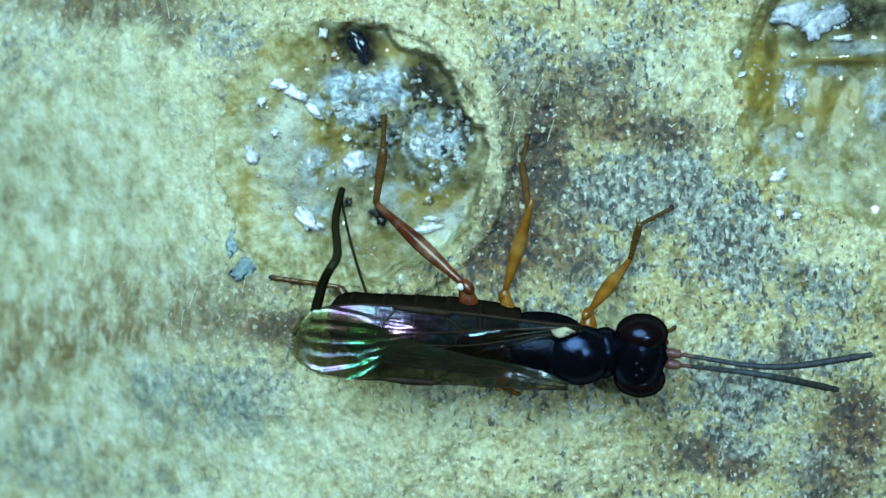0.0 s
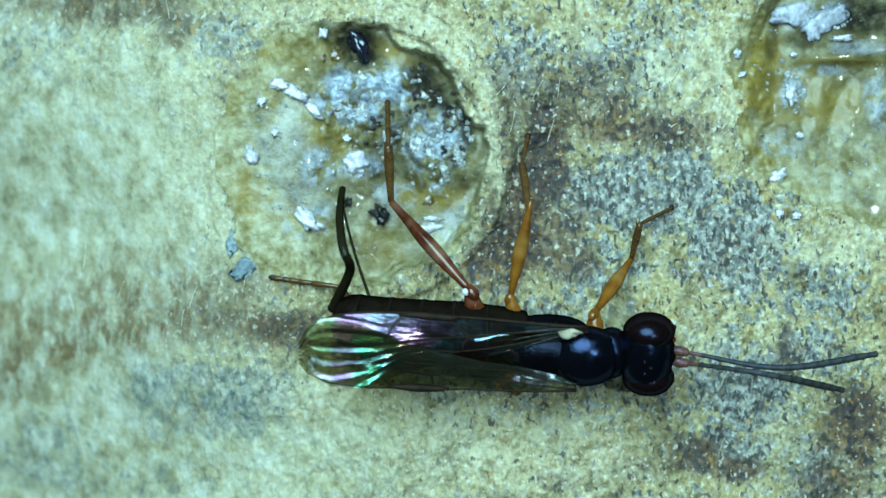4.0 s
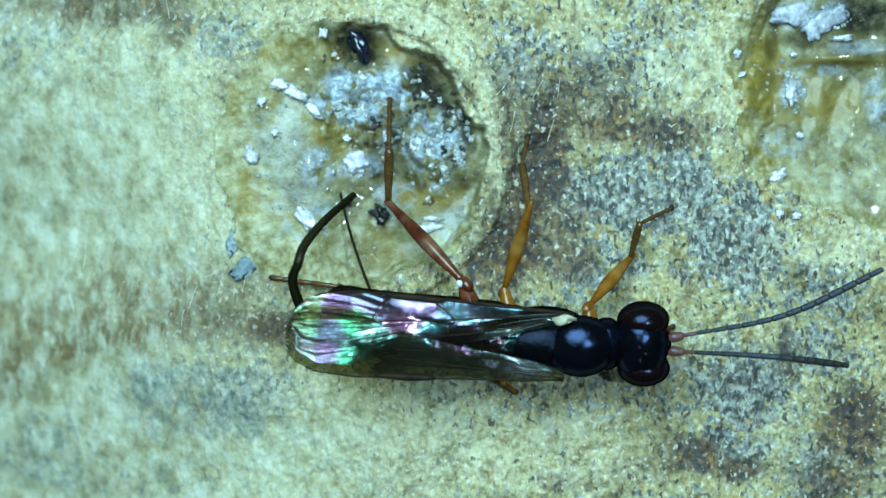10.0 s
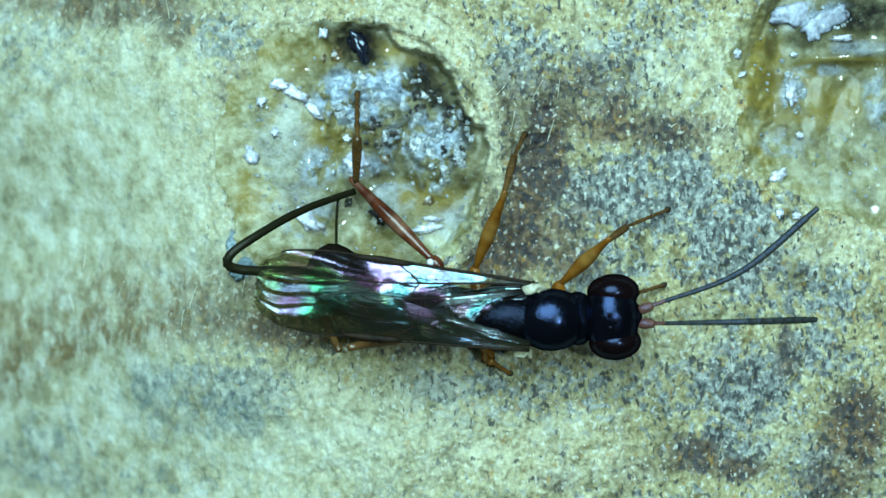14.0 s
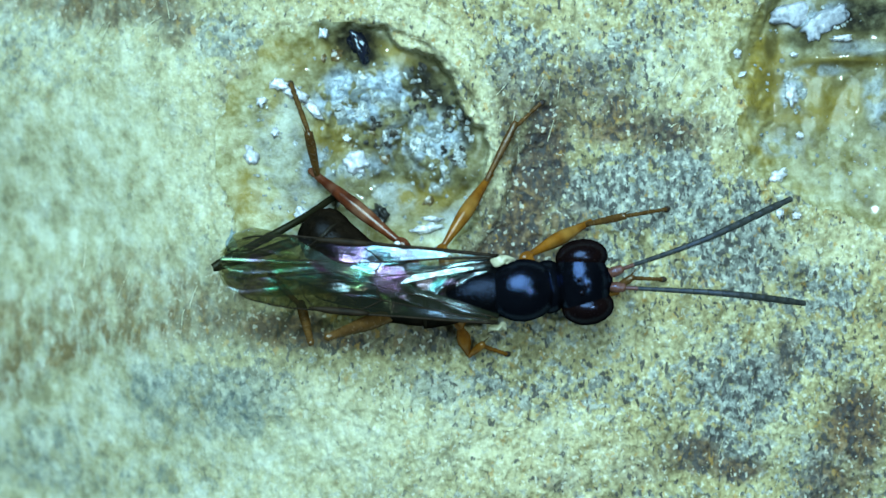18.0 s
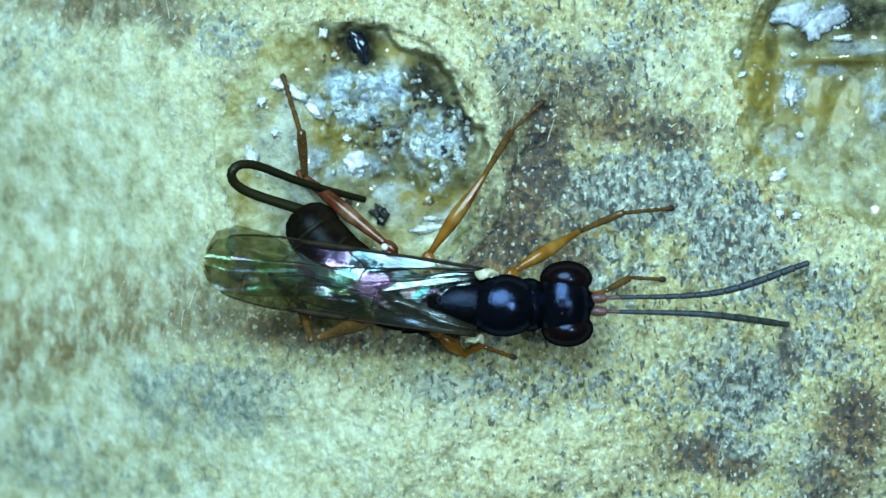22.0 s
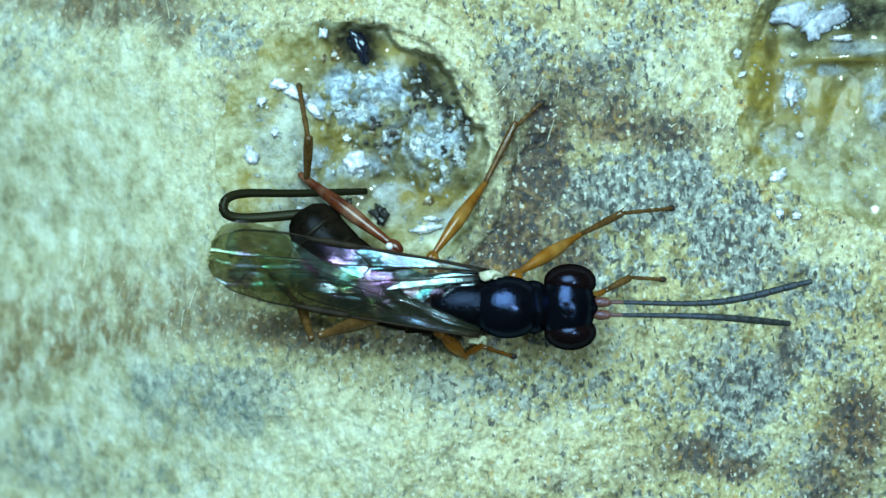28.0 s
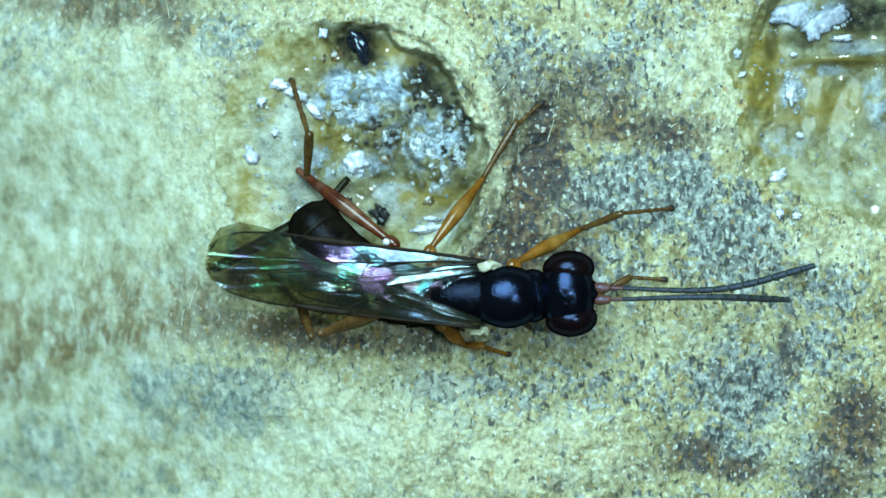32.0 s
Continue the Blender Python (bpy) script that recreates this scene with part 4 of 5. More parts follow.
FEELER_N, FEELER_LEN = 14, 2.72
feelers = []
for side_ in (1, -1):
    scape = solid("antenna", spindle(0.22, 0.05, 0.075, 0.06), SCAPE, wasp, "long dark grey thread-like antenna")
    pieces = [scape]
    for i_ in range(FEELER_N):
        r0_ = float(np.interp(i_, (0, 3, 9, 12, 13), (0.028, 0.036, 0.050, 0.049, 0.040)))
        ln_ = FEELER_LEN / FEELER_N
        prof_ = [(-0.01, r0_ * 0.5)]
        for k_ in range(2):
            prof_ += [(ln_ * (k_ / 2 + 0.02), r0_ * 0.98), (ln_ * (k_ / 2 + 0.12), r0_), (ln_ * (k_ / 2 + 0.44), r0_ * 1.01), (ln_ * (k_ / 2 + 0.49), r0_ * 0.98)]
        prof_.append((ln_ + 0.012, r0_ * 0.5))
        pieces.append(solid("flagellum_piece", lathe(prof_, 10), FEELER if i_ > 0 else SCAPE, scape))
    feelers.append(pieces)

# ---- legs: root, thigh, shin and foot lengths in mm ----
LEGS = {
    "hind_left": ((-1.58, 0.86, 0.62), (1.74, 0.80, 1.06), RED_LEG, BROWN_LEG, "red-brown"),
    "mid_left": ((-1.02, 0.72, 0.55), (1.36, 0.95, 0.60), ORANGE_LEG, BROWN_LEG, "orange"),
    "fore_left": ((0.15, 0.46, 0.55), (1.14, 0.68, 0.80), ORANGE_LEG, BROWN_LEG, "orange"),
    "hind_right": ((-1.46, -0.02, 0.55), (1.52, 1.30, 0.95), BROWN_LEG, BROWN_LEG, "brown"),
    "mid_right": ((-0.92, -0.38, 0.50), (0.56, 0.36, 0.48), ORANGE_LEG, ORANGE_LEG, "orange"),
    "fore_right": ((0.50, -0.20, 0.50), (0.98, 0.42, 0.48), ORANGE_LEG, BROWN_LEG, "orange"),
}
legs = {}
for key_, (root_, (l1_, l2_, l3_), m1_, m2_, hue_) in LEGS.items():
    big = 1.25 if key_ == "hind_left" else 1.3 if key_ == "hind_right" else 1.0
    thigh = solid("femur", spindle(l1_, 0.042 * big, (0.085 if big > 1.1 else 0.100) * big, 0.040 * big, 0.48, 13), m1_, wasp, hue_ + " thigh")
    solid("trochanter", egg(-0.04, 0, 0, 0.11 * big, 0.075 * big, 0.075 * big, 10, 12), m1_, thigh)
    if key_ == "hind_left":
        solid("droplet", egg(0.0, 0.03, 0.08, 0.055, 0.05, 0.045, 10, 14), GLOSS_WHITE, thigh, "clear white droplet on the joint")
    shin = solid("tibia", spindle(l2_, 0.036 * big, 0.055 * big, 0.050 * big, 0.75, 10), m2_, wasp, hue_ + " shin")
    solid("spur", tube([(l2_ - 0.03, 0.03, 0), (l2_ + 0.12, 0.07, -0.02)], 0.014, 0.003, 6), BROWN_LEG, shin)
    prof_ = [(-0.02, 0.02 * big)]
    for k_ in range(5):
        x0_, x1_ = l3_ * (0, 0.42, 0.62, 0.76, 0.86)[k_], l3_ * (0.42, 0.62, 0.76, 0.86, 1.0)[k_]
        prof_ += [(x0_ + 0.01, 0.024 * big), (x1_ - 0.02, 0.032 * big), (x1_, 0.022 * big)]
    foot = solid("tarsus", lathe(prof_, 10), m2_ if key_ != "hind_left" else BROWN_LEG, wasp, hue_ + " jointed foot")
    solid("claw", egg(l3_ + 0.01, 0, -0.01, 0.065, 0.045, 0.03, 8, 10), DARK_LEG, foot, "dark claw")
    inner = Vector(root_) * 1.0
    base_ = Vector((inner.x * 0.93 + 0.0, inner.y * 0.45, 0.62))
    d_ = inner - base_
    coxa = solid("coxa", spindle(d_.length, 0.13 * big, 0.12 * big, 0.07 * big, 0.3), m1_, wasp, hue_ + " hip joint",
                 Matrix.Translation(base_ * MM) @ d_.to_track_quat("X", "Z").to_matrix().to_4x4())
    legs[key_] = (thigh, shin, foot)


# ---- how the wasp moves ----
# seconds, plan place of the mid body, turn in degrees
BODY_A = (
    (0, 1023, 627, -1.1), (0.5, 1022, 627, -1.2), (1, 1022, 627, -0.8), (1.5, 1022, 627, -0.8), (2, 1020, 625, -0.8), (2.5, 1025, 629, -0.1),
    (3, 1031, 630, 0.5), (3.5, 1037, 630, 1.1), (5.5, 1036, 625, 1), (6, 1032, 625, 1.3), (6.5, 1031, 624, 1.4), (7, 1031, 621, 0.7),
    (7.5, 1032, 622, -0.5), (8, 1031, 621, -0.4), (8.5, 1031, 619, -1.3), (9, 1029, 618, 0))
BODY_B = (
    (9.5, 1029, 612, 2.7), (10, 1028, 612, 1.7), (10.5, 1025, 613, 2.1), (11, 1022, 612, 3.7), (11.5, 1017, 604, 2.5), (12, 1008, 603, 2.6),
    (12.5, 997, 584, 2.6), (13, 993, 587, 1.8), (13.5, 980, 578, 2.7), (14, 976, 566, 2.4), (14.5, 971, 564, 1.4))
BODY_C = (
    (16.5, 939, 557, 2), (17, 930, 534, 4.2), (17.5, 921, 508, 8.6), (18, 925, 514, 7.5), (18.5, 916, 534, 4.3), (19, 912, 557, -0.3),
    (19.5, 905, 540, 2.7), (20, 890, 505, 7.5), (20.5, 884, 488, 10.8), (21, 893, 508, 8.6), (21.5, 887, 535, 2.6), (22, 892, 541, 1.5),
    (22.5, 892, 541, 0.4), (23, 893, 538, 2), (23.5, 892, 529, 3), (24, 893, 529, 2.6), (24.5, 893, 543, 0.9), (25, 892, 537, 1.5),
    (25.5, 892, 526, 3.1))
BODY_D = (
    (27.5, 889, 541, 0.2), (28, 898, 544, 0.2), (28.5, 898, 541, 0.2), (29, 896, 535, 1.4), (29.5, 896, 532, 1.5), (30, 896, 523, 3.1),
    (30.5, 899, 527, 2), (31, 899, 527, 3.1), (31.5, 898, 531, 2.6), (32, 898, 526, 3.1))
LEAN = ((0, 23), (6, 22), (9, 16), (10.5, 12), (11.5, 8), (13, 3), (14, 1), (17, 0), (32, 0))
WING_SWING = ((0, 1.5), (10.5, 2.5), (13, 6), (16.5, 8), (17, 9.5), (17.5, 11.5), (18, 11.5), (18.5, 9.5), (19, 8.5), (20, 10.5), (20.5, 11.5), (21, 10.5), (21.5, 9), (23, 9), (32, 9.5))
WING_SLIDE = ((0, 0.22), (9, 0.20), (10.5, 0.05), (11.5, 0.01), (12.5, 0.07), (13.2, 0.06), (16.5, -0.04), (32, -0.04))
TAIL_TIP = ((0, 582, 560), (3, 588, 563), (6, 588, 558), (9, 572, 554), (10.5, 562, 534), (11.5, 550, 505), (12, 549, 490), (13, 550, 472),
            (14, 548, 452), (16.5, 533, 387), (17, 550, 377), (18, 543, 375), (19, 538, 360), (20, 528, 365), (21, 533, 370), (22, 526, 360),
            (23, 528, 365), (25, 526, 360), (28, 532, 363), (30, 528, 367), (32, 530, 359))
TAIL_SIDE = ((0, 0.20), (9, 0.20), (13, 0.08), (17, 0.0), (32, 0.0))
LEFT_ROLL = ((0, -5), (3, -6), (5.5, -9), (7, -12), (10, -12), (12, -9), (14.3, -9), (16.5, -18), (32, -18))
LEFT_SPREAD = ((0, 2.2), (9, 2.8), (10.5, 4.7), (11.5, 4.7), (13.5, 4.0), (16.5, 0.3), (32, 0.0))
DRILL_ROOT = ((0, 648, 512), (3, 645, 512), (6, 665, 510), (9, 662, 510), (10.5, 650, 505), (11, 640, 480), (12, 620, 455), (13, 608, 442), (14, 597, 425),
              (16.5, 598, 395), (18, 590, 390), (32, 580, 385))
# the bent sheath at some moments: seconds, then five plan places from its root to its tip
BEND_A = (
    (0, 560, 545, 572, 500, 598, 450, 593, 390, 605, 338), (2, 560, 545, 574, 500, 598, 450, 593, 390, 605, 338),
    (3, 600, 530, 622, 480, 604, 430, 597, 380, 606, 336), (6, 575, 530, 598, 480, 606, 430, 606, 385, 606, 338),
    (7, 548, 540, 545, 500, 560, 455, 585, 400, 622, 346), (9, 538, 540, 517, 500, 540, 435, 575, 390, 626, 347),
    (10, 532, 542, 517, 500, 538, 435, 575, 390, 624, 347), (11, 525, 515, 478, 478, 500, 420, 555, 375, 626, 347),
    (12, 520, 498, 452, 470, 485, 415, 545, 378, 626, 345))
BEND_B = (
    (13, 520, 485, 432, 470, 462, 412, 535, 375, 630, 342), (14, 520, 480, 422, 478, 458, 415, 535, 372, 624, 340),
    (16.5, 520, 422, 432, 424, 430, 377, 500, 357, 606, 345), (17, 530, 425, 394, 470, 424, 447, 530, 385, 602, 345),
    (17.5, 530, 425, 394, 475, 424, 450, 530, 388, 600, 342), (18, 530, 425, 394, 470, 424, 447, 530, 390, 592, 348), (19, 525, 380, 434, 381, 435, 338, 530, 339, 646, 338),
    (20, 520, 405, 394, 470, 424, 447, 574, 376, 630, 312), (21, 520, 405, 394, 470, 424, 447, 566, 371, 628, 311))
BEND_C = (
    (22, 515, 365, 430, 337, 445, 290, 535, 324, 642, 353), (23, 515, 385, 420, 386, 427, 326, 530, 330, 646, 339),
    (23.5, 520, 395, 424, 439, 430, 398, 520, 365, 640, 327), (24, 518, 395, 423, 421, 425, 378, 530, 355, 640, 328),
    (25, 512, 382, 416, 402, 420, 358, 520, 344, 646, 328), (25.5, 518, 390, 394, 470, 424, 447, 564, 366, 637, 314),
    (27.5, 518, 375, 420, 379, 420, 343, 520, 343, 643, 330), (28, 520, 380, 421, 387, 420, 343, 520, 343, 645, 339))
BEND_D = (
    (29, 515, 387, 416, 396, 420, 353, 520, 342, 642, 325), (29.5, 515, 395, 423, 421, 427, 378, 520, 352, 639, 321),
    (30, 520, 400, 394, 470, 424, 447, 574, 376, 629, 316), (31, 520, 402, 394, 470, 424, 447, 564, 370, 622, 317),
    (32, 520, 400, 394, 470, 424, 447, 563, 369, 614, 318))
# feelers: seconds, then the middle and the tip
FEEL_A = (
    (0, 1370, 650, 1543, 628), (3, 1380, 652, 1550, 626), (6, 1385, 648, 1556, 628), (8, 1382, 640, 1552, 612), (9, 1390, 610, 1566, 575),
    (10, 1390, 558, 1564, 476), (11, 1380, 596, 1560, 549), (12, 1372, 571, 1518, 505), (13, 1335, 515, 1490, 415), (14, 1310, 482, 1447, 369),
    (16.5, 1293, 514, 1461, 448), (17, 1296, 506, 1479, 477), (17.5, 1210, 426, 1330, 350), (18, 1245, 425, 1400, 352), (19, 1265, 532, 1440, 475))
FEEL_B = (
    (20, 1215, 432, 1380, 340), (20.5, 1215, 345, 1335, 200), (21, 1258, 443, 1415, 372), (22, 1270, 518, 1432, 465), (23, 1265, 518, 1432, 475),
    (24, 1275, 520, 1448, 478), (25, 1275, 533, 1447, 497), (25.5, 1270, 512, 1435, 471), (27.5, 1265, 530, 1425, 496), (28, 1270, 535, 1437, 498),
    (29, 1270, 528, 1438, 493), (30, 1275, 512, 1443, 471), (31, 1275, 512, 1446, 471), (32, 1275, 512, 1443, 470))
FEEL_C = (
    (0, 1350, 664, 1482, 690), (6, 1360, 662, 1496, 691), (8, 1360, 660, 1490, 688), (9, 1365, 644, 1498, 662), (10, 1370, 632, 1500, 647),
    (12, 1345, 630, 1489, 656), (13, 1335, 614, 1482, 642), (14, 1310, 570, 1444, 566), (16.5, 1220, 612, 1300, 655), (17, 1260, 548, 1391, 566),
    (17.5, 1260, 496, 1396, 503), (18, 1285, 520, 1424, 537), (19, 1250, 603, 1392, 629), (20, 1225, 492, 1374, 486), (20.5, 1230, 468, 1376, 459),
    (21, 1250, 506, 1408, 517), (22, 1250, 557, 1395, 575), (23, 1250, 552, 1396, 566), (25, 1255, 556, 1397, 571))
FEEL_D = (
    (25.5, 1250, 538, 1392, 541), (27.5, 1245, 550, 1380, 560), (28, 1255, 561, 1397, 573), (29, 1255, 550, 1396, 560), (30, 1260, 529, 1399, 534),
    (31, 1265, 533, 1409, 542), (32, 1255, 526, 1396, 531))
# legs: knee, ankle, toe
JOINTS = {
    "hind_left": (
        ((0, 665, 360), (1.5, 664, 360), (2.2, 680, 352), (3, 692, 357), (6, 691, 357), (10.5, 686, 358), (11, 677, 354), (12, 654, 338), (13, 641, 336),
         (14, 630, 325), (16.5, 590, 318), (17, 581, 310), (17.5, 568, 308), (18, 562, 312), (19, 555, 318), (20, 527, 304), (20.5, 518, 304),
         (21, 532, 315), (22, 540, 315), (23, 537, 316), (25, 541, 310), (28, 543, 318), (30, 541, 311), (32, 543, 313)),
        ((0, 678, 270), (2.2, 682, 265), (3, 686, 262), (9, 690, 265), (11, 683, 260), (12, 655, 260), (13, 640, 262), (14, 632, 255), (16.5, 612, 235),
         (17, 608, 232), (17.5, 590, 228), (18, 545, 232), (19, 540, 238), (20, 526, 232), (20.5, 520, 233), (21, 531, 240), (23, 535, 242),
         (25, 541, 238), (28, 546, 248), (30, 542, 243), (32, 547, 243)),
        ((0, 680, 205), (1.5, 680, 205), (2.2, 684, 190), (6, 687, 178), (10.5, 690, 175), (11.5, 660, 165), (12, 632, 158), (13, 632, 160), (17, 633, 152),
         (17.5, 620, 150), (18, 515, 150), (18.5, 495, 130), (19, 485, 118), (20, 499, 130), (21, 505, 138), (22, 500, 132), (23, 500, 128), (24, 521, 148), (25, 524, 150), (28, 529, 152), (29, 524, 149), (30, 509, 135), (31, 533, 153), (32, 515, 139))),
    "mid_left": (
        ((0, 936, 374), (10, 936, 372), (12, 922, 362), (13, 910, 350), (14, 890, 350), (16.5, 872, 325), (17, 863, 318), (18, 858, 325), (19, 862, 340),
         (20, 852, 298), (20.5, 838, 298), (21, 850, 306), (22, 853, 318), (23, 855, 320), (28, 858, 325), (30, 853, 315), (32, 853, 318)),
        ((0, 924, 288), (12, 924, 288), (13, 918, 282), (14, 911, 274), (16.5, 908, 240), (18, 905, 232), (32, 905, 232)),
        ((0, 935, 240), (12, 935, 240), (13, 926, 238), (14, 930, 235), (16.5, 945, 205), (17.5, 958, 182), (32, 958, 182))),
    "fore_left": (
        ((0, 1115, 460), (6, 1118, 458), (9, 1117, 458), (11, 1112, 452), (12, 1098, 446), (13, 1080, 438), (14, 1070, 430), (16.5, 1048, 420), (17, 1040, 405),
         (17.5, 1030, 396), (18, 1035, 398), (19, 1032, 424), (20, 1020, 392), (20.5, 1015, 386), (21, 1020, 392), (22, 1025, 410), (23, 1024, 408), (28, 1028, 415), (30, 1024, 405), (32, 1025, 407)),
        ((0, 1132, 398), (12, 1132, 396), (13, 1122, 400), (14, 1112, 400), (17, 1100, 382), (19, 1092, 388), (20, 1095, 378), (23, 1100, 378), (32, 1100, 378)),
        ((0, 1188, 369), (32, 1188, 369))),
    "hind_right": (
        ((0, 690, 648), (10, 688, 645), (12, 650, 636), (13, 620, 628), (14, 600, 620), (16.5, 562, 612), (17, 552, 610), (19, 550, 606), (23, 551, 602), (32, 551, 596)),
        ((0, 600, 508), (10, 600, 508), (12, 578, 512), (14, 555, 520), (17, 534, 545), (32, 534, 545)),
        ((0, 484, 492), (32, 484, 492))),
    "mid_right": (
        ((0, 884, 684), (10, 884, 668), (13, 872, 650), (14, 867, 640), (16.5, 860, 632), (17, 838, 618), (19, 825, 640), (20, 818, 600), (21, 826, 605), (22, 821, 628), (23, 822, 635), (28, 822, 630), (30, 826, 610), (32, 824, 612)),
        ((0, 895, 684), (12, 892, 676), (13, 890, 670), (14, 870, 640), (17, 852, 612), (32, 850, 612)),
        ((0, 914, 697), (13, 911, 692), (14, 908, 665), (17, 896, 625), (19, 906, 632), (32, 906, 630))),
    "fore_right": (
        ((0, 1130, 615), (10, 1130, 605), (12, 1110, 580), (13, 1100, 570), (14, 1090, 552), (16.5, 1085, 530), (19, 1072, 516), (32, 1072, 514)),
        ((0, 1165, 595), (12, 1155, 580), (13, 1140, 560), (14, 1125, 520), (16.5, 1122, 494), (19, 1115, 492), (32, 1115, 491)),
        ((0, 1192, 582), (12, 1190, 578), (13, 1180, 545), (14, 1175, 505), (16.5, 1173, 495), (32, 1173, 495))),
}


def along(rows, t):
    """The values of a table of rows (seconds, values) at t, running smoothly from row to row."""
    ts = [r[0] for r in rows]
    if t <= ts[0]:
        return np.array(rows[0][1:], float)
    if t >= ts[-1]:
        return np.array(rows[-1][1:], float)
    i = max(k for k in range(len(ts)) if ts[k] <= t)
    p = [np.array(rows[min(max(k, 0), len(rows) - 1)][1:], float) for k in (i - 1, i, i + 1, i + 2)]
    q = [ts[min(max(k, 0), len(rows) - 1)] for k in (i - 1, i, i + 1, i + 2)]
    s, gap = (t - q[1]) / (q[2] - q[1]), q[2] - q[1]
    m1 = (p[2] - p[0]) / max(q[2] - q[0], 1e-6) * gap
    m2 = (p[3] - p[1]) / max(q[3] - q[1], 1e-6) * gap
    flat = p[2] - p[1]
    m1, m2 = (np.sign(flat) * np.minimum(np.abs(m), 2.5 * np.abs(flat)) * (np.sign(m) == np.sign(flat)) for m in (m1, m2))
    return (2 * s ** 3 - 3 * s ** 2 + 1) * p[1] + (s ** 3 - 2 * s ** 2 + s) * m1 + (3 * s ** 2 - 2 * s ** 3) * p[2] + (s ** 3 - s ** 2) * m2


BODY = BODY_A + BODY_B + BODY_C + BODY_D
BEND = BEND_A + BEND_B + BEND_C + BEND_D
FEELS = (FEEL_A + FEEL_B, FEEL_C + FEEL_D)


def body_pose(t):
    """The wasp's pose in mm: it stands on the wood, turned about the upright and leaning about its own length."""
    u, v, turn = along(BODY, t)
    p = at(u, v, CORE)
    return pose(p.x, p.y, CORE, 0, 0, turn) @ pose(0, 0, -CORE) @ pose(0, 0, CORE, along(LEAN, t)[0]) @ pose(0, 0, -CORE)


def smooth_line(points, n, round_off=0):
    """n + 1 places evenly spaced along a rounded line through the points."""
    p = [np.array(q, float) for q in points]
    p = [2 * p[0] - p[1]] + p + [2 * p[-1] - p[-2]]
    out = []
    for i in range(1, len(p) - 2):
        for k in range(12):
            s = k / 12
            out.append(0.5 * (2 * p[i] + (p[i + 1] - p[i - 1]) * s + (2 * p[i - 1] - 5 * p[i] + 4 * p[i + 1] - p[i + 2]) * s * s
                              + (3 * p[i] - p[i - 1] - 3 * p[i + 1] + p[i + 2]) * s ** 3))
    out.append(p[-2])
    out = np.array(out)
    for _ in range(round_off):
        out[1:-1] = (out[:-2] + out[1:-1] + out[2:]) / 3
    d = np.concatenate([[0], np.cumsum(np.linalg.norm(np.diff(out, axis=0), axis=1))])
    want = np.linspace(0, d[-1], n + 1)
    return np.stack([np.interp(want, d, out[:, k]) for k in range(out.shape[1])], 1), d[-1]


def arch(points, h0, h1, length, n, round_off=0):
    """A chain of n equal pieces over the plan points, from height h0 to h1, rising in between as far as its length asks."""
    low, high, best = 0.0, 3.0, None
    for _ in range(14):
        rise = (low + high) / 2
        rows = []
        m = len(points)
        for k, (u, v) in enumerate(points):
            s = k / (m - 1)
            rows.append(at(u, v, h0 + (h1 - h0) * s + rise * math.sin(math.pi * s)))
        best, total = smooth_line(rows, n, round_off)
        if total > length:
            high = rise
        else:
            low = rise
    return [Vector(p) for p in best]


TIMES = [k * 0.5 for k in range(65)]


def key_chain(pieces, parent_rows, chain_at, scale_to=None):
    """Key rigid pieces along the chain of places that chain_at(t) gives, in their parents' space."""
    rows = [[] for _ in pieces]
    last = [None] * len(pieces)
    for n, t in enumerate(TIMES):
        pts = chain_at(t)
        first = None
        for i in range(len(pieces)):
            base = parent_rows[n] if i == 0 or not scale_to else first
            inv = base.inverted()
            a, b = inv @ pts[i], inv @ pts[i + 1]
            d = (b - a).normalized()
            if last[i] is None:
                q = d.to_track_quat("X", "Z")
            else:
                q = last[i][0].rotation_difference(d) @ last[i][1]
            last[i] = (d, q)
            m = Matrix.Translation(a) @ q.to_matrix().to_4x4()
            if i == 0:
                first = parent_rows[n] @ m
            rows[i].append((t, Matrix.Translation(a * MM) @ q.to_matrix().to_4x4()))
    for ob, r in zip(pieces, rows):
        walk(ob, r)


def leg_chain(key, t):
    root, lengths = LEGS[key][0], LEGS[key][1]
    hip = body_pose(t) @ Vector(root)
    (ku, kv), (mu, mv), (fu, fv) = (along(JOINTS[key][i], t) for i in range(3))
    fz = resin_level(fu, fv) + 0.06
    hs = np.linspace(0.1, 0.75 if key in ("fore_right", "mid_right") else 1.9, 46)
    kz, mz = np.meshgrid(hs, hs - 0.3, indexing="ij")

    def place(u, v, h):
        k = UNIT * (1 - h / EYE)
        return (u - 784) * k, (441 - v) * k, h

    def gap(p, q, want):
        return (np.sqrt((p[0] - q[0]) ** 2 + (p[1] - q[1]) ** 2 + (p[2] - q[2]) ** 2) - want) ** 2
    K, M, F = place(ku, kv, kz), place(mu, mv, mz), place(fu, fv, fz + 0 * kz)
    cost = gap(K, tuple(hip), lengths[0]) + gap(M, K, lengths[1]) + gap(F, M, lengths[2]) + 9.0 * (mz < resin_level(mu, mv) + 0.08) + 0.004 * kz ** 2 + 0.002 * (mz - fz) ** 2
    i = np.unravel_index(np.argmin(cost), cost.shape)
    return [hip, at(ku, kv, kz[i]), at(mu, mv, mz[i]), at(fu, fv, fz)]


def tail_chain(t):
    m = body_pose(t)
    p = m @ Vector((-0.80, along(TAIL_SIDE, t)[0], CORE - 0.28))
    u, v = along(TAIL_TIP, t)
    q = at(u, v, 0.50)
    back = (m.to_3x3() @ Vector((-1, 0, 0))) * ((q - p).length * 0.5)
    c = p + back
    return [(1 - s) ** 2 * p + 2 * s * (1 - s) * c + s * s * q for s in [k / 6 for k in range(7)]]


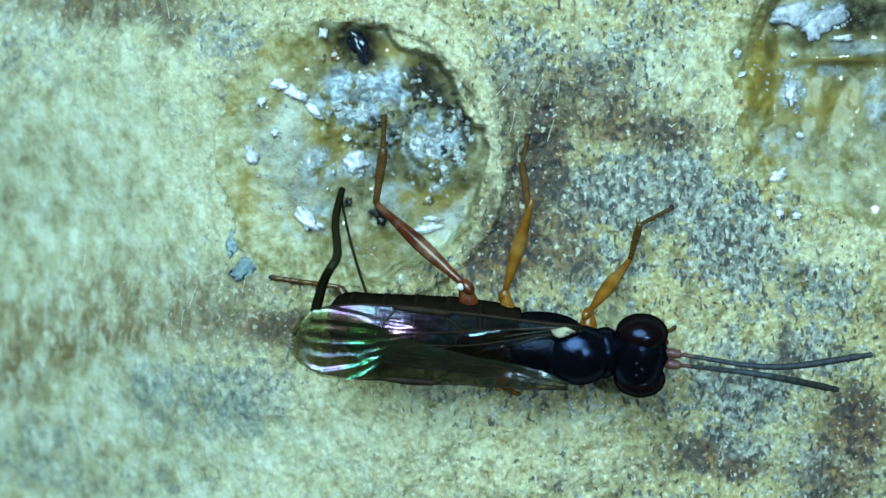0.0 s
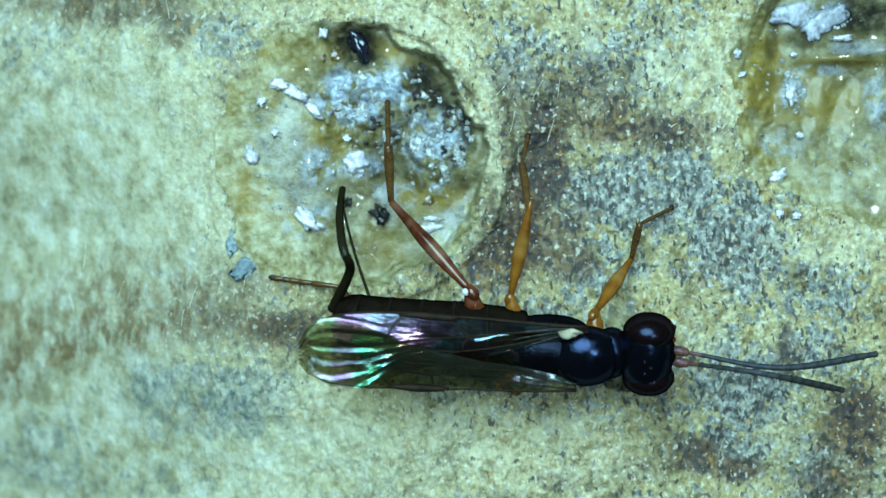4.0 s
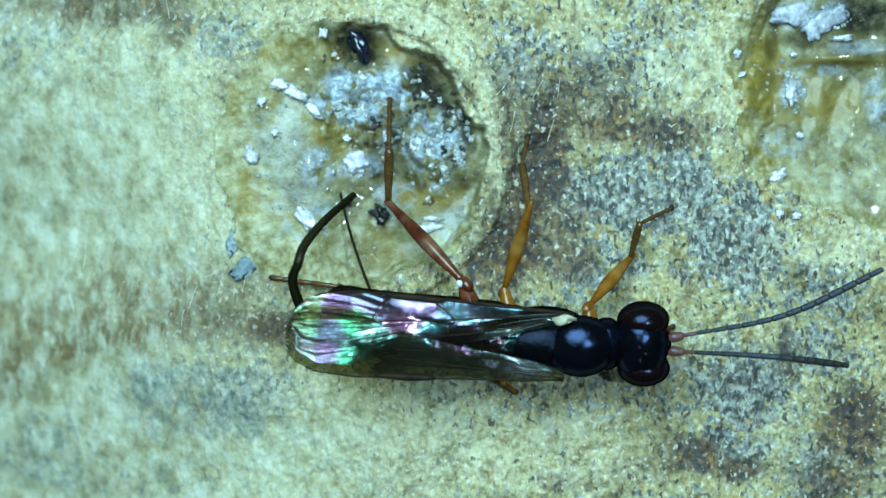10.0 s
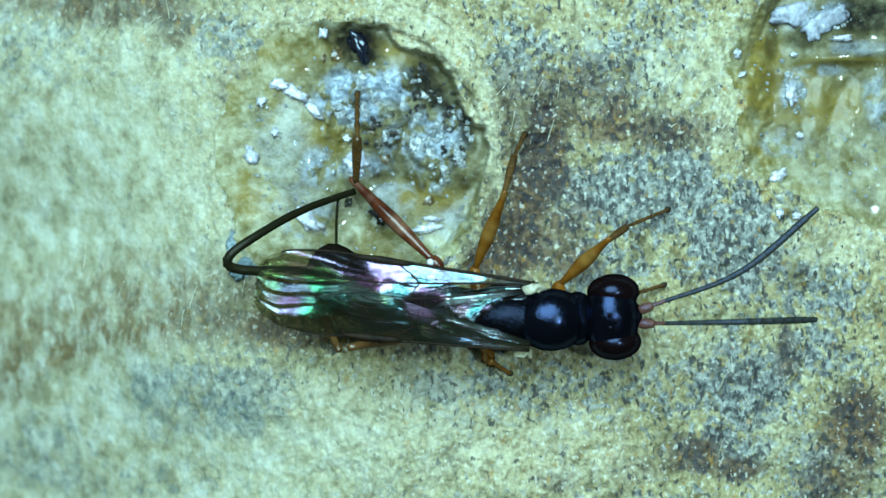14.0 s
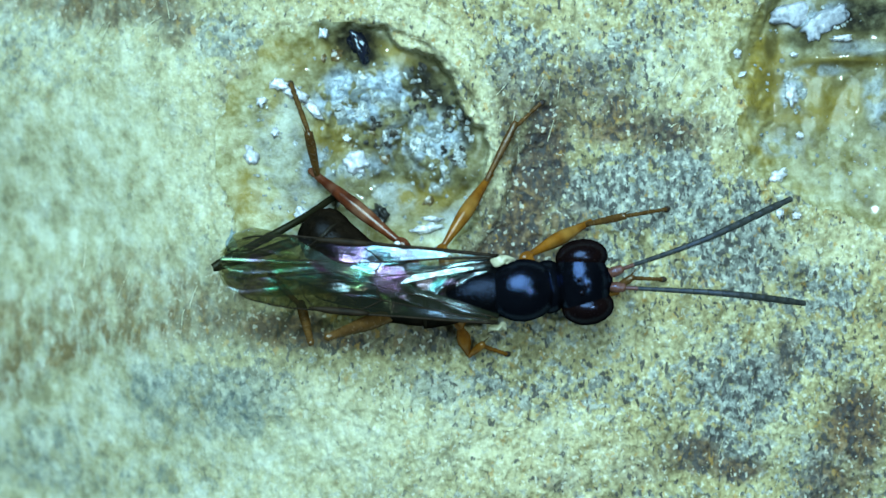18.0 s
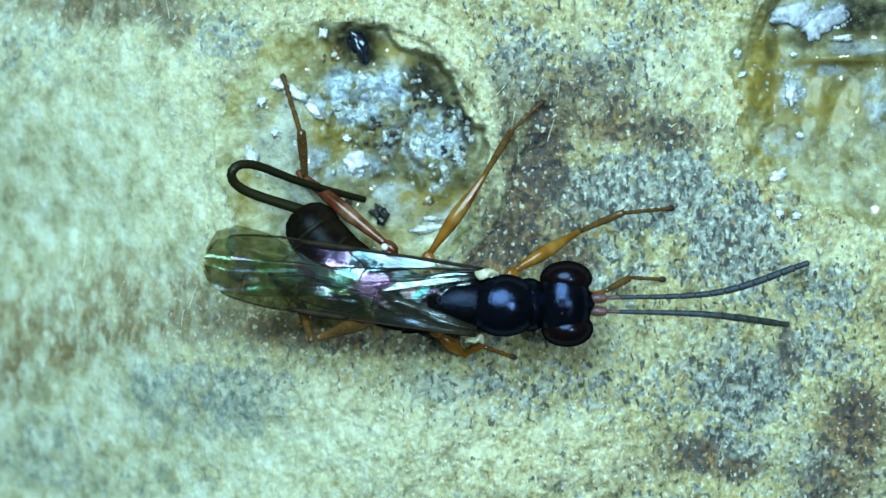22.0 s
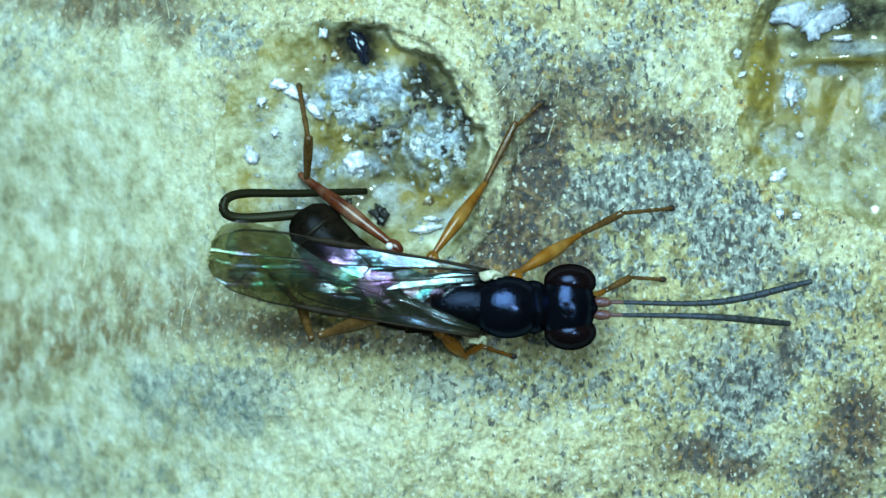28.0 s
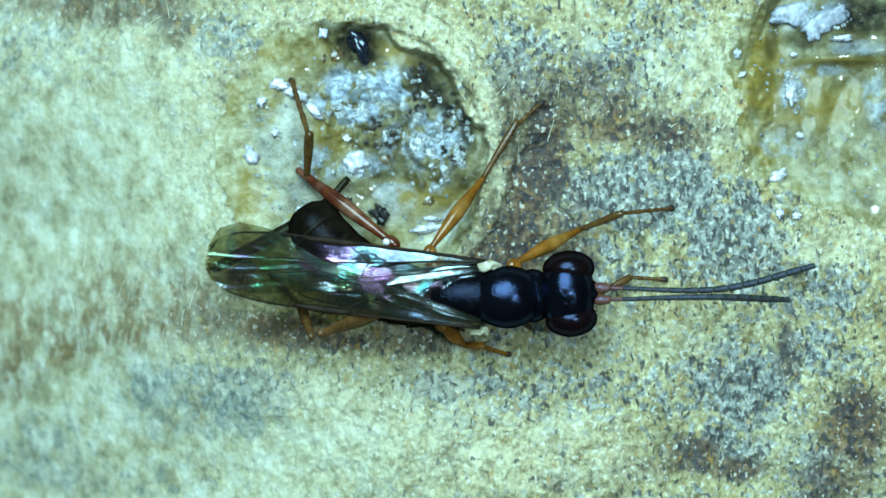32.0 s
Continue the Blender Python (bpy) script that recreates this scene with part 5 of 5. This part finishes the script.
def motions():
    bodies = [body_pose(t) for t in TIMES]
    walk(wasp, [(t, Matrix.Translation(m.translation * MM) @ m.to_quaternion().to_matrix().to_4x4()) for t, m in zip(TIMES, bodies)])
    for ob, side, yaw0, droop, roll, x, y, z in ((wing_right, 1, 0.0, 0.5, 9, -0.36, -0.40, 1.24), (wing_left, -1, 1.6, 1.5, -12, -0.20, 0.50, 1.14),
                                                 (hind_right, 1, 1.0, 1.5, 9, -0.46, -0.33, 1.06), (hind_left, -1, -8.0, 2.0, -12, -0.30, 0.42, 1.10)):
        rows = []
        for t in TIMES:
            yaw = -(along(WING_SWING, t)[0] + yaw0 + (along(LEFT_SPREAD, t)[0] if ob is wing_left else 0.0))
            rows.append((t, shift(x + along(WING_SLIDE, t)[0], y, z, 0, 0, yaw) @ pose(0, 0, 0, 0, -droop, 0) @ pose(0, 0, 0, along(LEFT_ROLL, t)[0] if ob is wing_left else roll)))
        walk(ob, rows)
    key_chain(tergites, bodies, tail_chain)

    def sheath_at(t):
        p = along(BEND, t).reshape(5, 2)
        a, b = p[1] - p[0], p[3] - p[2]
        fold = max(0.0, -float(a @ b) / float(np.linalg.norm(a) * np.linalg.norm(b)))
        out = (p[1] + p[2]) / 2 - (p[0] + p[3]) / 2
        tip = (p[1] + p[2]) / 2 + out / np.linalg.norm(out) * fold * 0.60 * np.linalg.norm(p[1] - p[2])
        p = [p[0] - a / np.linalg.norm(a) * (16 + 12 * float(step(10.5, 12.5, t))), p[1], tip, p[2], p[3], p[4]]
        return arch(p, 0.48, -0.15, SHEATH_LEN, SHEATH_N, 10)
    key_chain(sheath, bodies, sheath_at, True)

    def drill_at(t):
        a = at(*along(DRILL_ROOT, t), 0.45 - 0.40 * float(step(14.5, 16.5, t)))
        hole = at(605, 342, -0.30)
        a = a + (a - hole).normalized() * 0.22
        return [a, a + (hole - a).normalized()]
    key_chain([drill], bodies, drill_at)
    for n, dy in ((0, 0.085), (1, -0.085)):
        def feeler_at(t, n=n, dy=dy):
            m = body_pose(t)
            a = m @ Vector((HEAD_X + 0.34, dy - 0.02, CORE + 0.02))
            mu, mv, tu, tv = along(FEELS[n], t)
            d = (at(mu, mv, 1.0) - a).normalized()
            b = a + d * 0.22
            flat = [((p.x / (UNIT * (1 - p.z / EYE)) + 784), (441 - p.y / (UNIT * (1 - p.z / EYE)))) for p in (b,)]
            return [a] + arch([flat[0], (mu, mv), (tu, tv)], b.z, 0.75, FEELER_LEN, FEELER_N)
        key_chain(feelers[n], bodies, feeler_at, True)
    for key, pieces in legs.items():
        key_chain(pieces, bodies, lambda t, key=key: leg_chain(key, t))


motions()
